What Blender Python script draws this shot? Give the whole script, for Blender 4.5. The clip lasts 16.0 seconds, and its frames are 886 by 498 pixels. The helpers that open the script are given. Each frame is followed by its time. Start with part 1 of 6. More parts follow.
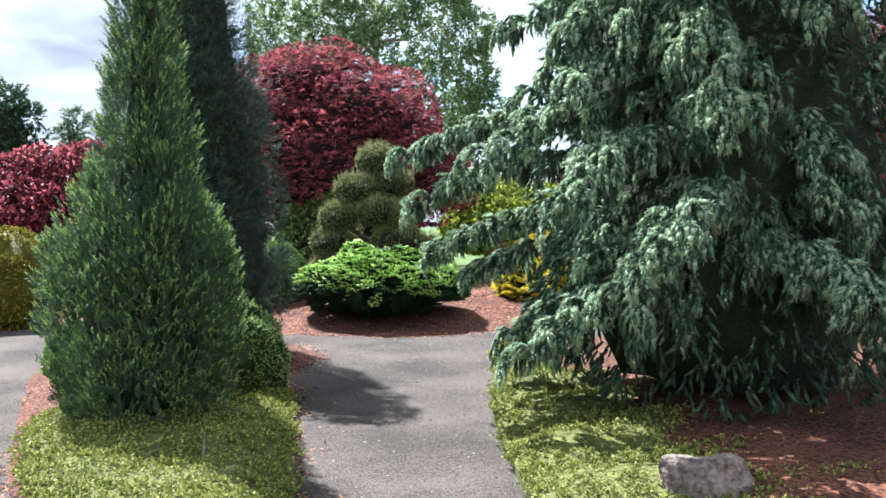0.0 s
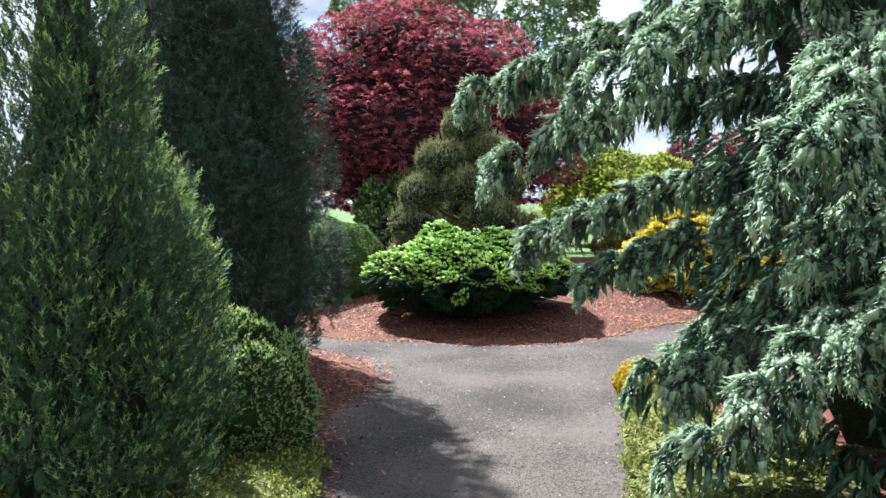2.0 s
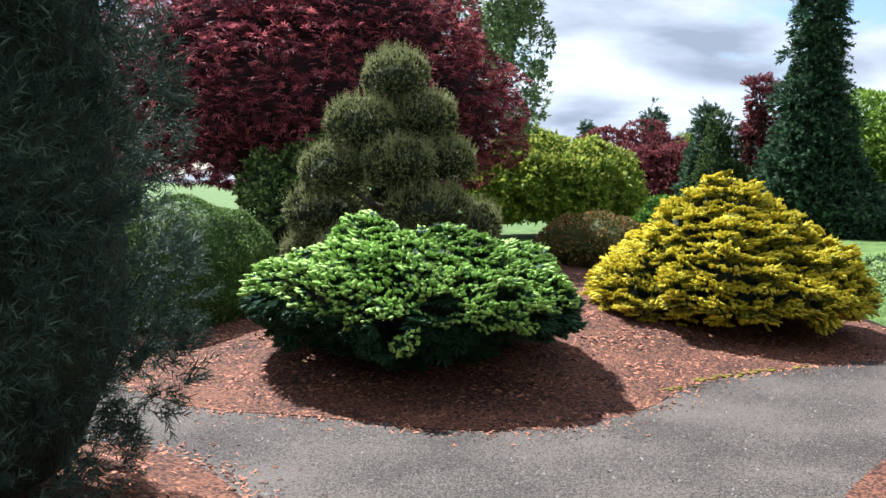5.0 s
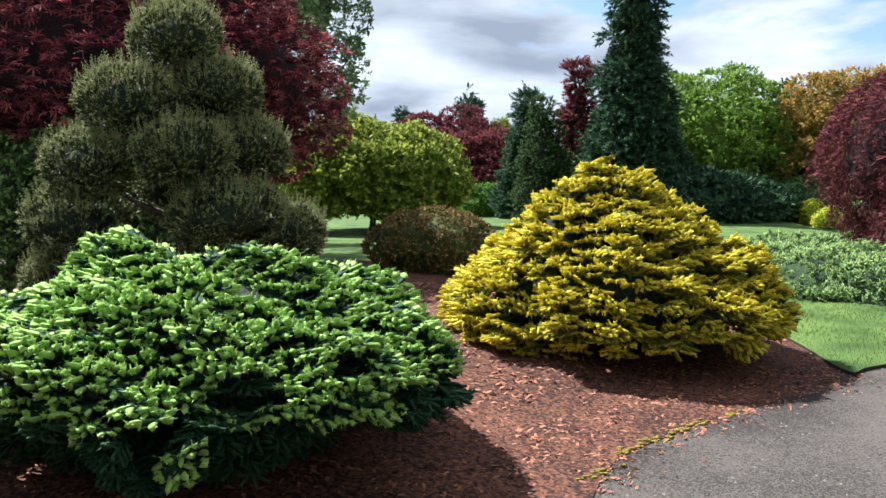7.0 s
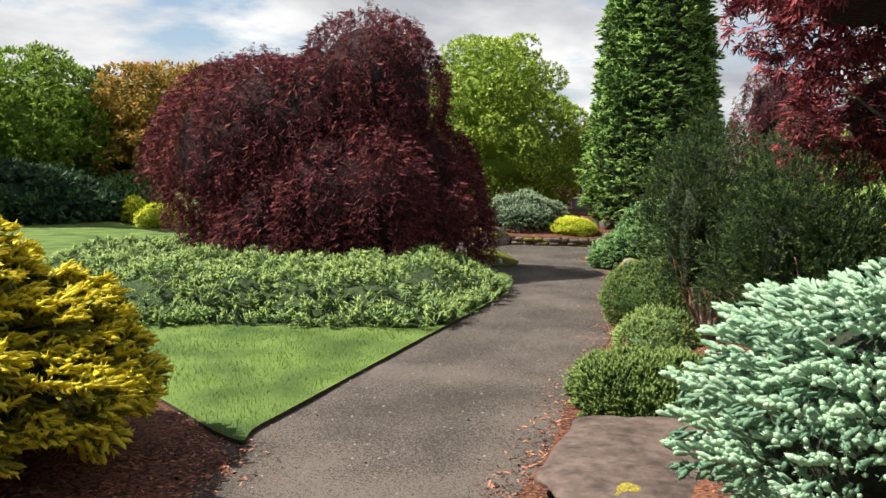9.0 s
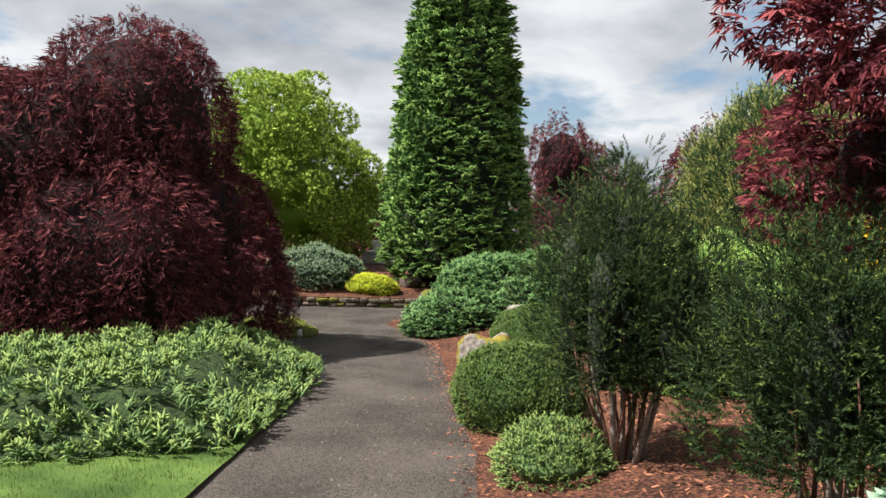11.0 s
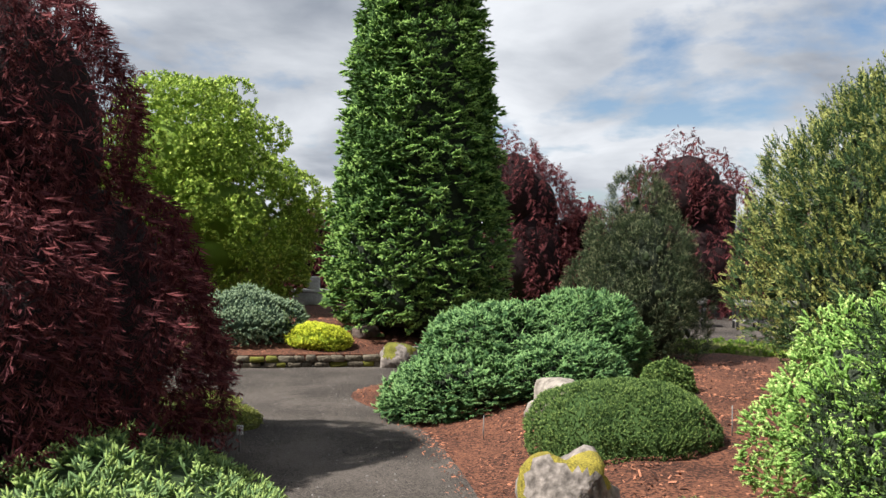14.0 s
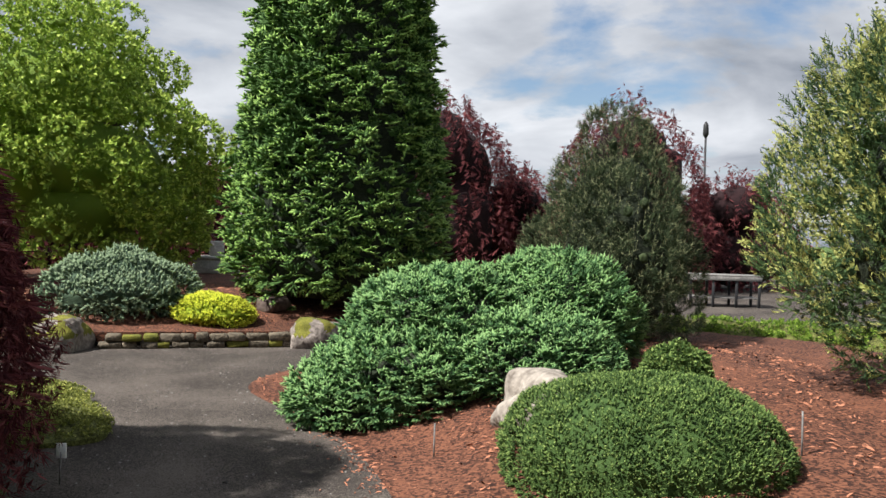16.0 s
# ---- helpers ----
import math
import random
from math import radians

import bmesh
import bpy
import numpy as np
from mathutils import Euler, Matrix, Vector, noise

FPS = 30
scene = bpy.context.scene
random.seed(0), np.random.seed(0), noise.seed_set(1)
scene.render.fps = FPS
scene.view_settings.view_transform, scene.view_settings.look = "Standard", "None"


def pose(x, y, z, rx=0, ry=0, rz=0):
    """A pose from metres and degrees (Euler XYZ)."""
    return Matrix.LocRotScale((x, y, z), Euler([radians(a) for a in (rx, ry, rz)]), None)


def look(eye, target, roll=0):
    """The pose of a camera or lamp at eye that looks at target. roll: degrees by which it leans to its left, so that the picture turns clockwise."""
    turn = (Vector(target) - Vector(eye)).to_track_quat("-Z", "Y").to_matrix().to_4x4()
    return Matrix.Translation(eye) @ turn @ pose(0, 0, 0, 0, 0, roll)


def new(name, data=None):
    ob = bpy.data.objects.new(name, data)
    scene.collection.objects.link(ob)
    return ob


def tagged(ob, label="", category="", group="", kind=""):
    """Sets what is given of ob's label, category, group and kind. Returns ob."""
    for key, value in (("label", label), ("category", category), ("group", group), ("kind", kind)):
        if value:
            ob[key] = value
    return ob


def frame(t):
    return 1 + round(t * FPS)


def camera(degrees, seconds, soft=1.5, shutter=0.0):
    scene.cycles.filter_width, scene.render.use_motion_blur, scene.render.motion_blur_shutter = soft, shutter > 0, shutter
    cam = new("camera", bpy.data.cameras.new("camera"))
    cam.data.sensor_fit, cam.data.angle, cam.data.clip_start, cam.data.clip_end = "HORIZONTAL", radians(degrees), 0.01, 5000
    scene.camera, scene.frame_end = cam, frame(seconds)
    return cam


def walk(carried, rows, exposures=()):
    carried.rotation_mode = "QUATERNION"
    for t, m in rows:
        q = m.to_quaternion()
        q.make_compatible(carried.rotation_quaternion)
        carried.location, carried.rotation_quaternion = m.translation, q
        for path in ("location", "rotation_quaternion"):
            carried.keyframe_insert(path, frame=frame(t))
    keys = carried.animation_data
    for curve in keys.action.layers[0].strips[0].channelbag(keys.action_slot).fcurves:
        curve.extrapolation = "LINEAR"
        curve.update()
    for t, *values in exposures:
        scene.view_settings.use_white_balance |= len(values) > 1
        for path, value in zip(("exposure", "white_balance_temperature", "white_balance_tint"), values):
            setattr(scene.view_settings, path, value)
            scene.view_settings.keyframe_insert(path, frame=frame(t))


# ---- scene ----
cam = camera(53.4, 16.0)
METRES, EYE, TILT, LEAN, TURN = 21.0, 1.54, -1.5, 0.4, 0.0
ROWS = [
    (0.0, 0.0, 0.0, 0.0, 0.0, 0.0, -0.0),
    (0.5, 0.0013, 0.0326, 0.0019, 1.18, 0.74, -0.12),
    (1.0, 0.0027, 0.0645, 0.0024, 3.05, -0.17, 0.37),
    (1.5, -0.0003, 0.0967, 0.0037, 4.75, -0.92, 1.07),
    (2.0, -0.0004, 0.1308, 0.003, 6.65, -1.45, 0.42),
    (2.5, -0.0055, 0.1654, 0.0036, 4.79, -2.12, -1.43),
    (3.0, -0.0094, 0.1983, 0.0057, 3.84, -3.32, -1.79),
    (5.5, -0.0414, 0.3492, 0.0092, -2.45, -1.98, -1.9),
    (6.0, -0.0422, 0.3784, 0.011, -5.24, -1.38, -1.96),
    (6.5, -0.0405, 0.407, 0.0138, -8.79, -2.34, -0.15),
    (7.0, -0.0338, 0.4355, 0.0141, -12.45, -3.15, 0.05),
    (7.5, -0.0251, 0.4633, 0.0149, -20.53, -3.3, -0.67),
    (8.0, -0.0098, 0.4885, 0.0161, -31.25, -3.02, -0.67),
    (8.5, 0.0039, 0.5138, 0.0173, -42.98, -2.91, -0.81),
    (9.0, 0.021, 0.538, 0.0187, -55.08, -3.62, 0.19),
    (9.5, 0.0419, 0.56, 0.0196, -63.42, -4.04, 0.03),
    (12.0, 0.1658, 0.6534, 0.0305, -73.05, 2.52, -0.3),
    (12.5, 0.1901, 0.67, 0.0352, -75.19, 5.46, -0.43),
    (13.0, 0.2153, 0.6854, 0.0389, -76.13, 6.71, -0.74),
    (13.5, 0.2409, 0.7039, 0.0397, -76.31, 3.48, 0.16),
    (14.0, 0.2687, 0.7181, 0.0343, -75.5, 1.31, 0.6),
    (14.5, 0.2974, 0.7331, 0.0302, -76.78, 2.37, 0.93),
    (15.0, 0.3287, 0.7426, 0.0272, -79.93, 3.0, 1.59),
    (15.5, 0.3618, 0.7492, 0.0253, -81.87, 2.28, 0.78),
    (16.0, 0.3942, 0.7557, 0.0232, -80.74, -0.28, -0.12),
]
walk(cam, [(t, pose(0, 0, EYE, TILT, LEAN, TURN) @ pose(METRES * x, METRES * y, METRES * z, 90 + pitch, roll, yaw)) for t, x, y, z, yaw, pitch, roll in ROWS],
     exposures=((0.0, 1.92, 5650, 10), (0.5, 1.88, 5650, 10), (1.0, 1.58, 5650, 10), (1.5, 1.72, 5650, 10), (3.0, 1.9, 5650, 11), (5.5, 1.45, 5650, 10), (7.0, 1.38, 5700, 10), (9.0, 1.12, 6650, 11), (12.0, 0.95, 6300, 10), (16.0, 0.95, 6250, 11)))

# ---------- world, sun, exposure ----------
SUN_AZ, SUN_EL = -37.0, 52.0          # degrees from +y towards +x, and above the horizon
sun_way = Vector((math.sin(radians(SUN_AZ)) * math.cos(radians(SUN_EL)), math.cos(radians(SUN_AZ)) * math.cos(radians(SUN_EL)), math.sin(radians(SUN_EL))))
world = bpy.data.worlds.new("sky")
scene.world = world
world.use_nodes = True
wn, wl = world.node_tree.nodes, world.node_tree.links
wn.clear()
w_out, w_bg = wn.new("ShaderNodeOutputWorld"), wn.new("ShaderNodeBackground")
w_sky = wn.new("ShaderNodeTexSky")
w_sky.sky_type, w_sky.sun_disc = "NISHITA", False
w_sky.sun_elevation, w_sky.sun_rotation = radians(SUN_EL), radians(SUN_AZ)
w_co, w_sep, w_den, w_map = wn.new("ShaderNodeTexCoord"), wn.new("ShaderNodeSeparateXYZ"), wn.new("ShaderNodeMath"), wn.new("ShaderNodeVectorMath")
w_den.operation, w_den.inputs[1].default_value = "ADD", 0.22      # clouds lie on a sheet overhead
w_abs = wn.new("ShaderNodeMath")
w_abs.operation = "ABSOLUTE"
w_map.operation = "DIVIDE"
w_off = wn.new("ShaderNodeMapping")
w_off.inputs["Location"].default_value = (3.1, 1.7, 0.4)
w_cover, w_ramp = wn.new("ShaderNodeTexNoise"), wn.new("ShaderNodeValToRGB")
w_cover.inputs["Scale"].default_value, w_cover.inputs["Detail"].default_value, w_cover.inputs["Roughness"].default_value = 1.5, 9.0, 0.56
w_cover.inputs["Distortion"].default_value = 0.15
w_ramp.color_ramp.elements[0].position, w_ramp.color_ramp.elements[1].position = 0.36, 0.46
w_shade, w_ramp2 = wn.new("ShaderNodeTexNoise"), wn.new("ShaderNodeValToRGB")
w_shade.inputs["Scale"].default_value, w_shade.inputs["Detail"].default_value, w_shade.inputs["Distortion"].default_value = 1.7, 9.0, 0.25
w_ramp2.color_ramp.elements[0].position, w_ramp2.color_ramp.elements[1].position = 0.33, 0.67
w_ramp2.color_ramp.elements[0].color, w_ramp2.color_ramp.elements[1].color = (2.7, 2.95, 3.35, 1), (7.4, 7.5, 7.6, 1)
w_mix = wn.new("ShaderNodeMixRGB")
w_bg.inputs["Strength"].default_value = 0.063
wl.new(w_co.outputs["Generated"], w_sep.inputs[0])
wl.new(w_sep.outputs["Z"], w_abs.inputs[0])
wl.new(w_abs.outputs[0], w_den.inputs[0])
wl.new(w_co.outputs["Generated"], w_map.inputs[0])
wl.new(w_den.outputs[0], w_map.inputs[1])
wl.new(w_map.outputs[0], w_off.inputs["Vector"])
for n_ in (w_cover, w_shade):
    wl.new(w_off.outputs["Vector"], n_.inputs["Vector"])
wl.new(w_cover.outputs["Fac"], w_ramp.inputs["Fac"])
wl.new(w_shade.outputs["Fac"], w_ramp2.inputs["Fac"])
wl.new(w_ramp.outputs["Color"], w_mix.inputs["Fac"])
wl.new(w_sky.outputs["Color"], w_mix.inputs[1])
wl.new(w_ramp2.outputs["Color"], w_mix.inputs[2])
wl.new(w_mix.outputs["Color"], w_bg.inputs["Color"])
wl.new(w_bg.outputs["Background"], w_out.inputs["Surface"])
sun_data = bpy.data.lights.new("sun", "SUN")
sun_data.energy, sun_data.angle, sun_data.color = 5.0, radians(0.6), (1.0, 0.955, 0.88)
sun = new("sun", sun_data)
sun.matrix_world = look(Vector((0, 0, 40)) + sun_way * 60, (0, 0, 40))

# ---------- materials ----------

def nodes_of(name):
    m = bpy.data.materials.new(name)
    m.use_nodes = True
    t = m.node_tree
    return m, t.nodes, t.links, t.nodes["Principled BSDF"], t.nodes["Material Output"]


def leafy(name, dark, light, rough=0.6, through_part=0.18, spread=1.0, relief=0.8):
    """Foliage: colour varies from leaf to leaf and in broad drifts; some light shines through."""
    m, n, l, bsdf, out = nodes_of(name)
    geo, tex, co = n.new("ShaderNodeNewGeometry"), n.new("ShaderNodeTexNoise"), n.new("ShaderNodeTexCoord")
    tex.inputs["Scale"].default_value = 2.2
    tex.inputs["Detail"].default_value = 3.0
    l.new(co.outputs["Object"], tex.inputs["Vector"])
    add, mul = n.new("ShaderNodeMath"), n.new("ShaderNodeMath")
    add.operation, mul.operation = "ADD", "MULTIPLY_ADD"
    mul.inputs[1].default_value, mul.inputs[2].default_value = 0.75 * spread, -0.38 * spread
    l.new(tex.outputs["Fac"], add.inputs[0])
    l.new(geo.outputs["Random Per Island"], mul.inputs[0])
    l.new(mul.outputs[0], add.inputs[1])
    speck, s_mul, s_add = n.new("ShaderNodeTexNoise"), n.new("ShaderNodeMath"), n.new("ShaderNodeMath")
    speck.inputs["Scale"].default_value, speck.inputs["Detail"].default_value = 130.0, 2.0
    l.new(co.outputs["Object"], speck.inputs["Vector"])
    s_mul.operation, s_mul.inputs[1].default_value, s_mul.inputs[2].default_value = "MULTIPLY_ADD", 1.5, -0.75
    s_add.operation = "ADD"
    l.new(speck.outputs["Fac"], s_mul.inputs[0])
    l.new(add.outputs[0], s_add.inputs[0])
    l.new(s_mul.outputs[0], s_add.inputs[1])
    add = s_add
    mix = n.new("ShaderNodeMixRGB")
    mix.inputs[1].default_value, mix.inputs[2].default_value = (*dark, 1), (*light, 1)
    l.new(add.outputs[0], mix.inputs["Fac"])
    l.new(mix.outputs["Color"], bsdf.inputs["Base Color"])
    bsdf.inputs["Roughness"].default_value = rough
    bsdf.inputs["Specular IOR Level"].default_value = 0.16
    fine, bump = n.new("ShaderNodeTexNoise"), n.new("ShaderNodeBump")
    fine.inputs["Scale"].default_value, fine.inputs["Detail"].default_value = 170.0, 1.0
    bump.inputs["Strength"].default_value, bump.inputs["Distance"].default_value = relief, 0.01
    l.new(co.outputs["Object"], fine.inputs["Vector"])
    l.new(fine.outputs["Fac"], bump.inputs["Height"])
    l.new(bump.outputs[0], bsdf.inputs["Normal"])
    tr, ms = n.new("ShaderNodeBsdfTranslucent"), n.new("ShaderNodeMixShader")
    l.new(mix.outputs["Color"], tr.inputs["Color"])
    ms.inputs["Fac"].default_value = through_part
    l.new(bsdf.outputs[0], ms.inputs[1])
    l.new(tr.outputs[0], ms.inputs[2])
    l.new(ms.outputs[0], out.inputs["Surface"])
    return m


def grainy(name, cols, scales=(3.0, 60.0), rough=0.9, bump=0.4, bump_dist=0.01, island=0.0, tex_kind="noise", broad=0.6):
    """Earth, stone, bark, gravel: two scales of colour and a fine relief."""
    m, n, l, bsdf, out = nodes_of(name)
    co = n.new("ShaderNodeTexCoord")
    big, fine = n.new("ShaderNodeTexNoise"), n.new("ShaderNodeTexNoise" if tex_kind == "noise" else "ShaderNodeTexVoronoi")
    big.inputs["Scale"].default_value, fine.inputs["Scale"].default_value = scales
    big.inputs["Detail"].default_value = 6.0
    for k in (big, fine):
        l.new(co.outputs["Object"], k.inputs["Vector"])
    ramp = n.new("ShaderNodeValToRGB")
    ramp.color_ramp.elements[0].position, ramp.color_ramp.elements[1].position = 0.32, 0.68
    ramp.color_ramp.elements[0].color, ramp.color_ramp.elements[1].color = (*cols[0], 1), (*cols[1], 1)
    fine_val = fine.outputs["Fac"] if tex_kind == "noise" else fine.outputs["Color"]
    grey = n.new("ShaderNodeRGBToBW")
    l.new(fine_val, grey.inputs[0])
    s = n.new("ShaderNodeMath")
    s.operation = "MULTIPLY_ADD"
    s.inputs[1].default_value = 0.7
    half = n.new("ShaderNodeMath")
    half.operation = "MULTIPLY_ADD"
    half.inputs[1].default_value, half.inputs[2].default_value = broad, 0.15 - 0.5 * broad
    l.new(big.outputs["Fac"], half.inputs[0])
    l.new(grey.outputs[0], s.inputs[0])
    l.new(half.outputs[0], s.inputs[2])
    val = s.outputs[0]
    if island:
        geo, mm = n.new("ShaderNodeNewGeometry"), n.new("ShaderNodeMath")
        mm.operation = "MULTIPLY_ADD"
        mm.inputs[1].default_value = island
        l.new(geo.outputs["Random Per Island"], mm.inputs[0])
        l.new(val, mm.inputs[2])
        sub = n.new("ShaderNodeMath")
        sub.operation, sub.inputs[1].default_value = "SUBTRACT", island / 2
        l.new(mm.outputs[0], sub.inputs[0])
        val = sub.outputs[0]
    l.new(val, ramp.inputs["Fac"])
    l.new(ramp.outputs["Color"], bsdf.inputs["Base Color"])
    bsdf.inputs["Roughness"].default_value = rough
    bsdf.inputs["Specular IOR Level"].default_value = 0.25
    b = n.new("ShaderNodeBump")
    b.inputs["Strength"].default_value, b.inputs["Distance"].default_value = bump, bump_dist
    l.new(grey.outputs[0], b.inputs["Height"])
    l.new(b.outputs[0], bsdf.inputs["Normal"])
    return m


GRAVEL = grainy("gravel", ((0.031, 0.0255, 0.0215), (0.116, 0.097, 0.082)), (0.9, 120.0), 0.95, 0.8, 0.012, tex_kind="voronoi", broad=1.1)
PEBBLE = grainy("pebble", ((0.045, 0.041, 0.037), (0.20, 0.186, 0.17)), (3.0, 40.0), 0.9, 0.3, island=0.8)
MULCH = grainy("bark_mulch", ((0.026, 0.011, 0.0075), (0.17, 0.068, 0.038)), (1.5, 55.0), 0.95, 0.9, 0.03, tex_kind="voronoi")
CHIP = grainy("bark_chip", ((0.055, 0.022, 0.014), (0.38, 0.16, 0.092)), (4.0, 45.0), 0.9, 0.4, island=0.9)
SOIL = grainy("dark_soil", ((0.02, 0.014, 0.01), (0.06, 0.04, 0.03)), (4.0, 60.0))
TURF = grainy("turf", ((0.028, 0.060, 0.010), (0.115, 0.180, 0.036)), (1.6, 70.0), 0.9, 0.15, 0.004, broad=0.9)
BLADE = leafy("grass_blade", (0.085, 0.15, 0.026), (0.21, 0.31, 0.065), 0.5, 0.4, spread=0.8)
BARK = grainy("bark", ((0.05, 0.035, 0.028), (0.16, 0.12, 0.10)), (5.0, 40.0), 0.95, 0.8, 0.02)
RED_BARK = grainy("reddish_bark", ((0.10, 0.045, 0.032), (0.30, 0.16, 0.12)), (5.0, 40.0), 0.9, 0.6, 0.01)
PALE_BARK = grainy("pale_bark", ((0.16, 0.13, 0.11), (0.36, 0.31, 0.27)), (5.0, 40.0), 0.9, 0.6, 0.01)
ROCK = grainy("grey_rock", ((0.085, 0.072, 0.062), (0.31, 0.265, 0.23)), (2.5, 18.0), 0.9, 0.8, 0.03)
PINK_ROCK = grainy("pinkish_rock", ((0.075, 0.058, 0.050), (0.30, 0.235, 0.20)), (5.0, 30.0), 0.9, 0.9, 0.03)
PALE_ROCK = grainy("pale_rock", ((0.13, 0.11, 0.09), (0.36, 0.32, 0.27)), (3.5, 16.0), 0.85, 0.7, 0.03)
BROWN_ROCK = grainy("brown_flat_rock", ((0.045, 0.032, 0.027), (0.13, 0.095, 0.078)), (2.5, 14.0), 0.8, 0.5, 0.02)
WALL_STONE = grainy("wall_stone", ((0.05, 0.042, 0.03), (0.17, 0.14, 0.10)), (5.0, 25.0), 0.95, 0.9, 0.02)
MOSS = grainy("moss", ((0.05, 0.055, 0.012), (0.20, 0.19, 0.03)), (6.0, 70.0), 0.95, 0.8, 0.01)
YELLOW_MOSS = grainy("yellow_moss", ((0.10, 0.085, 0.018), (0.36, 0.29, 0.04)), (6.0, 70.0), 0.95, 0.8, 0.01)
OLD_WOOD = grainy("weathered_wood", ((0.10, 0.095, 0.09), (0.26, 0.25, 0.235)), (3.0, 30.0), 0.85, 0.4)
DARK_METAL = grainy("dark_metal", ((0.015, 0.015, 0.016), (0.04, 0.04, 0.042)), (3.0, 40.0), 0.5, 0.1)
PALE_STONE = grainy("pale_stone", ((0.34, 0.33, 0.31), (0.60, 0.58, 0.55)), (2.0, 30.0), 0.9, 0.4)
WHITE = grainy("white_plastic", ((0.65, 0.65, 0.63), (0.8, 0.8, 0.78)), (3.0, 40.0), 0.5, 0.1)
# near black: the shade among inner twigs is put into this colour
INNER_SHADE = grainy("shaded_inner_twigs", ((0.014, 0.020, 0.012), (0.036, 0.046, 0.026)), (5.0, 40.0), 0.95, 0.9, 0.03)
THYME_BASE = grainy("mat_stems", ((0.05, 0.055, 0.014), (0.15, 0.16, 0.04)), (6.0, 70.0), 0.95, 0.9, 0.02, tex_kind="voronoi")
JUNIPER_BASE = grainy("juniper_dark_base", ((0.012, 0.024, 0.008), (0.045, 0.075, 0.022)), (6.0, 50.0), 0.95, 0.9, 0.03, tex_kind="voronoi")
# red twigs darkened nearly to black: crown shade is put into the colour
INNER_RED_SHADE = grainy("shaded_inner_red_twigs", ((0.010, 0.005, 0.006), (0.030, 0.012, 0.013)), (5.0, 40.0), 0.95, 0.9, 0.03)

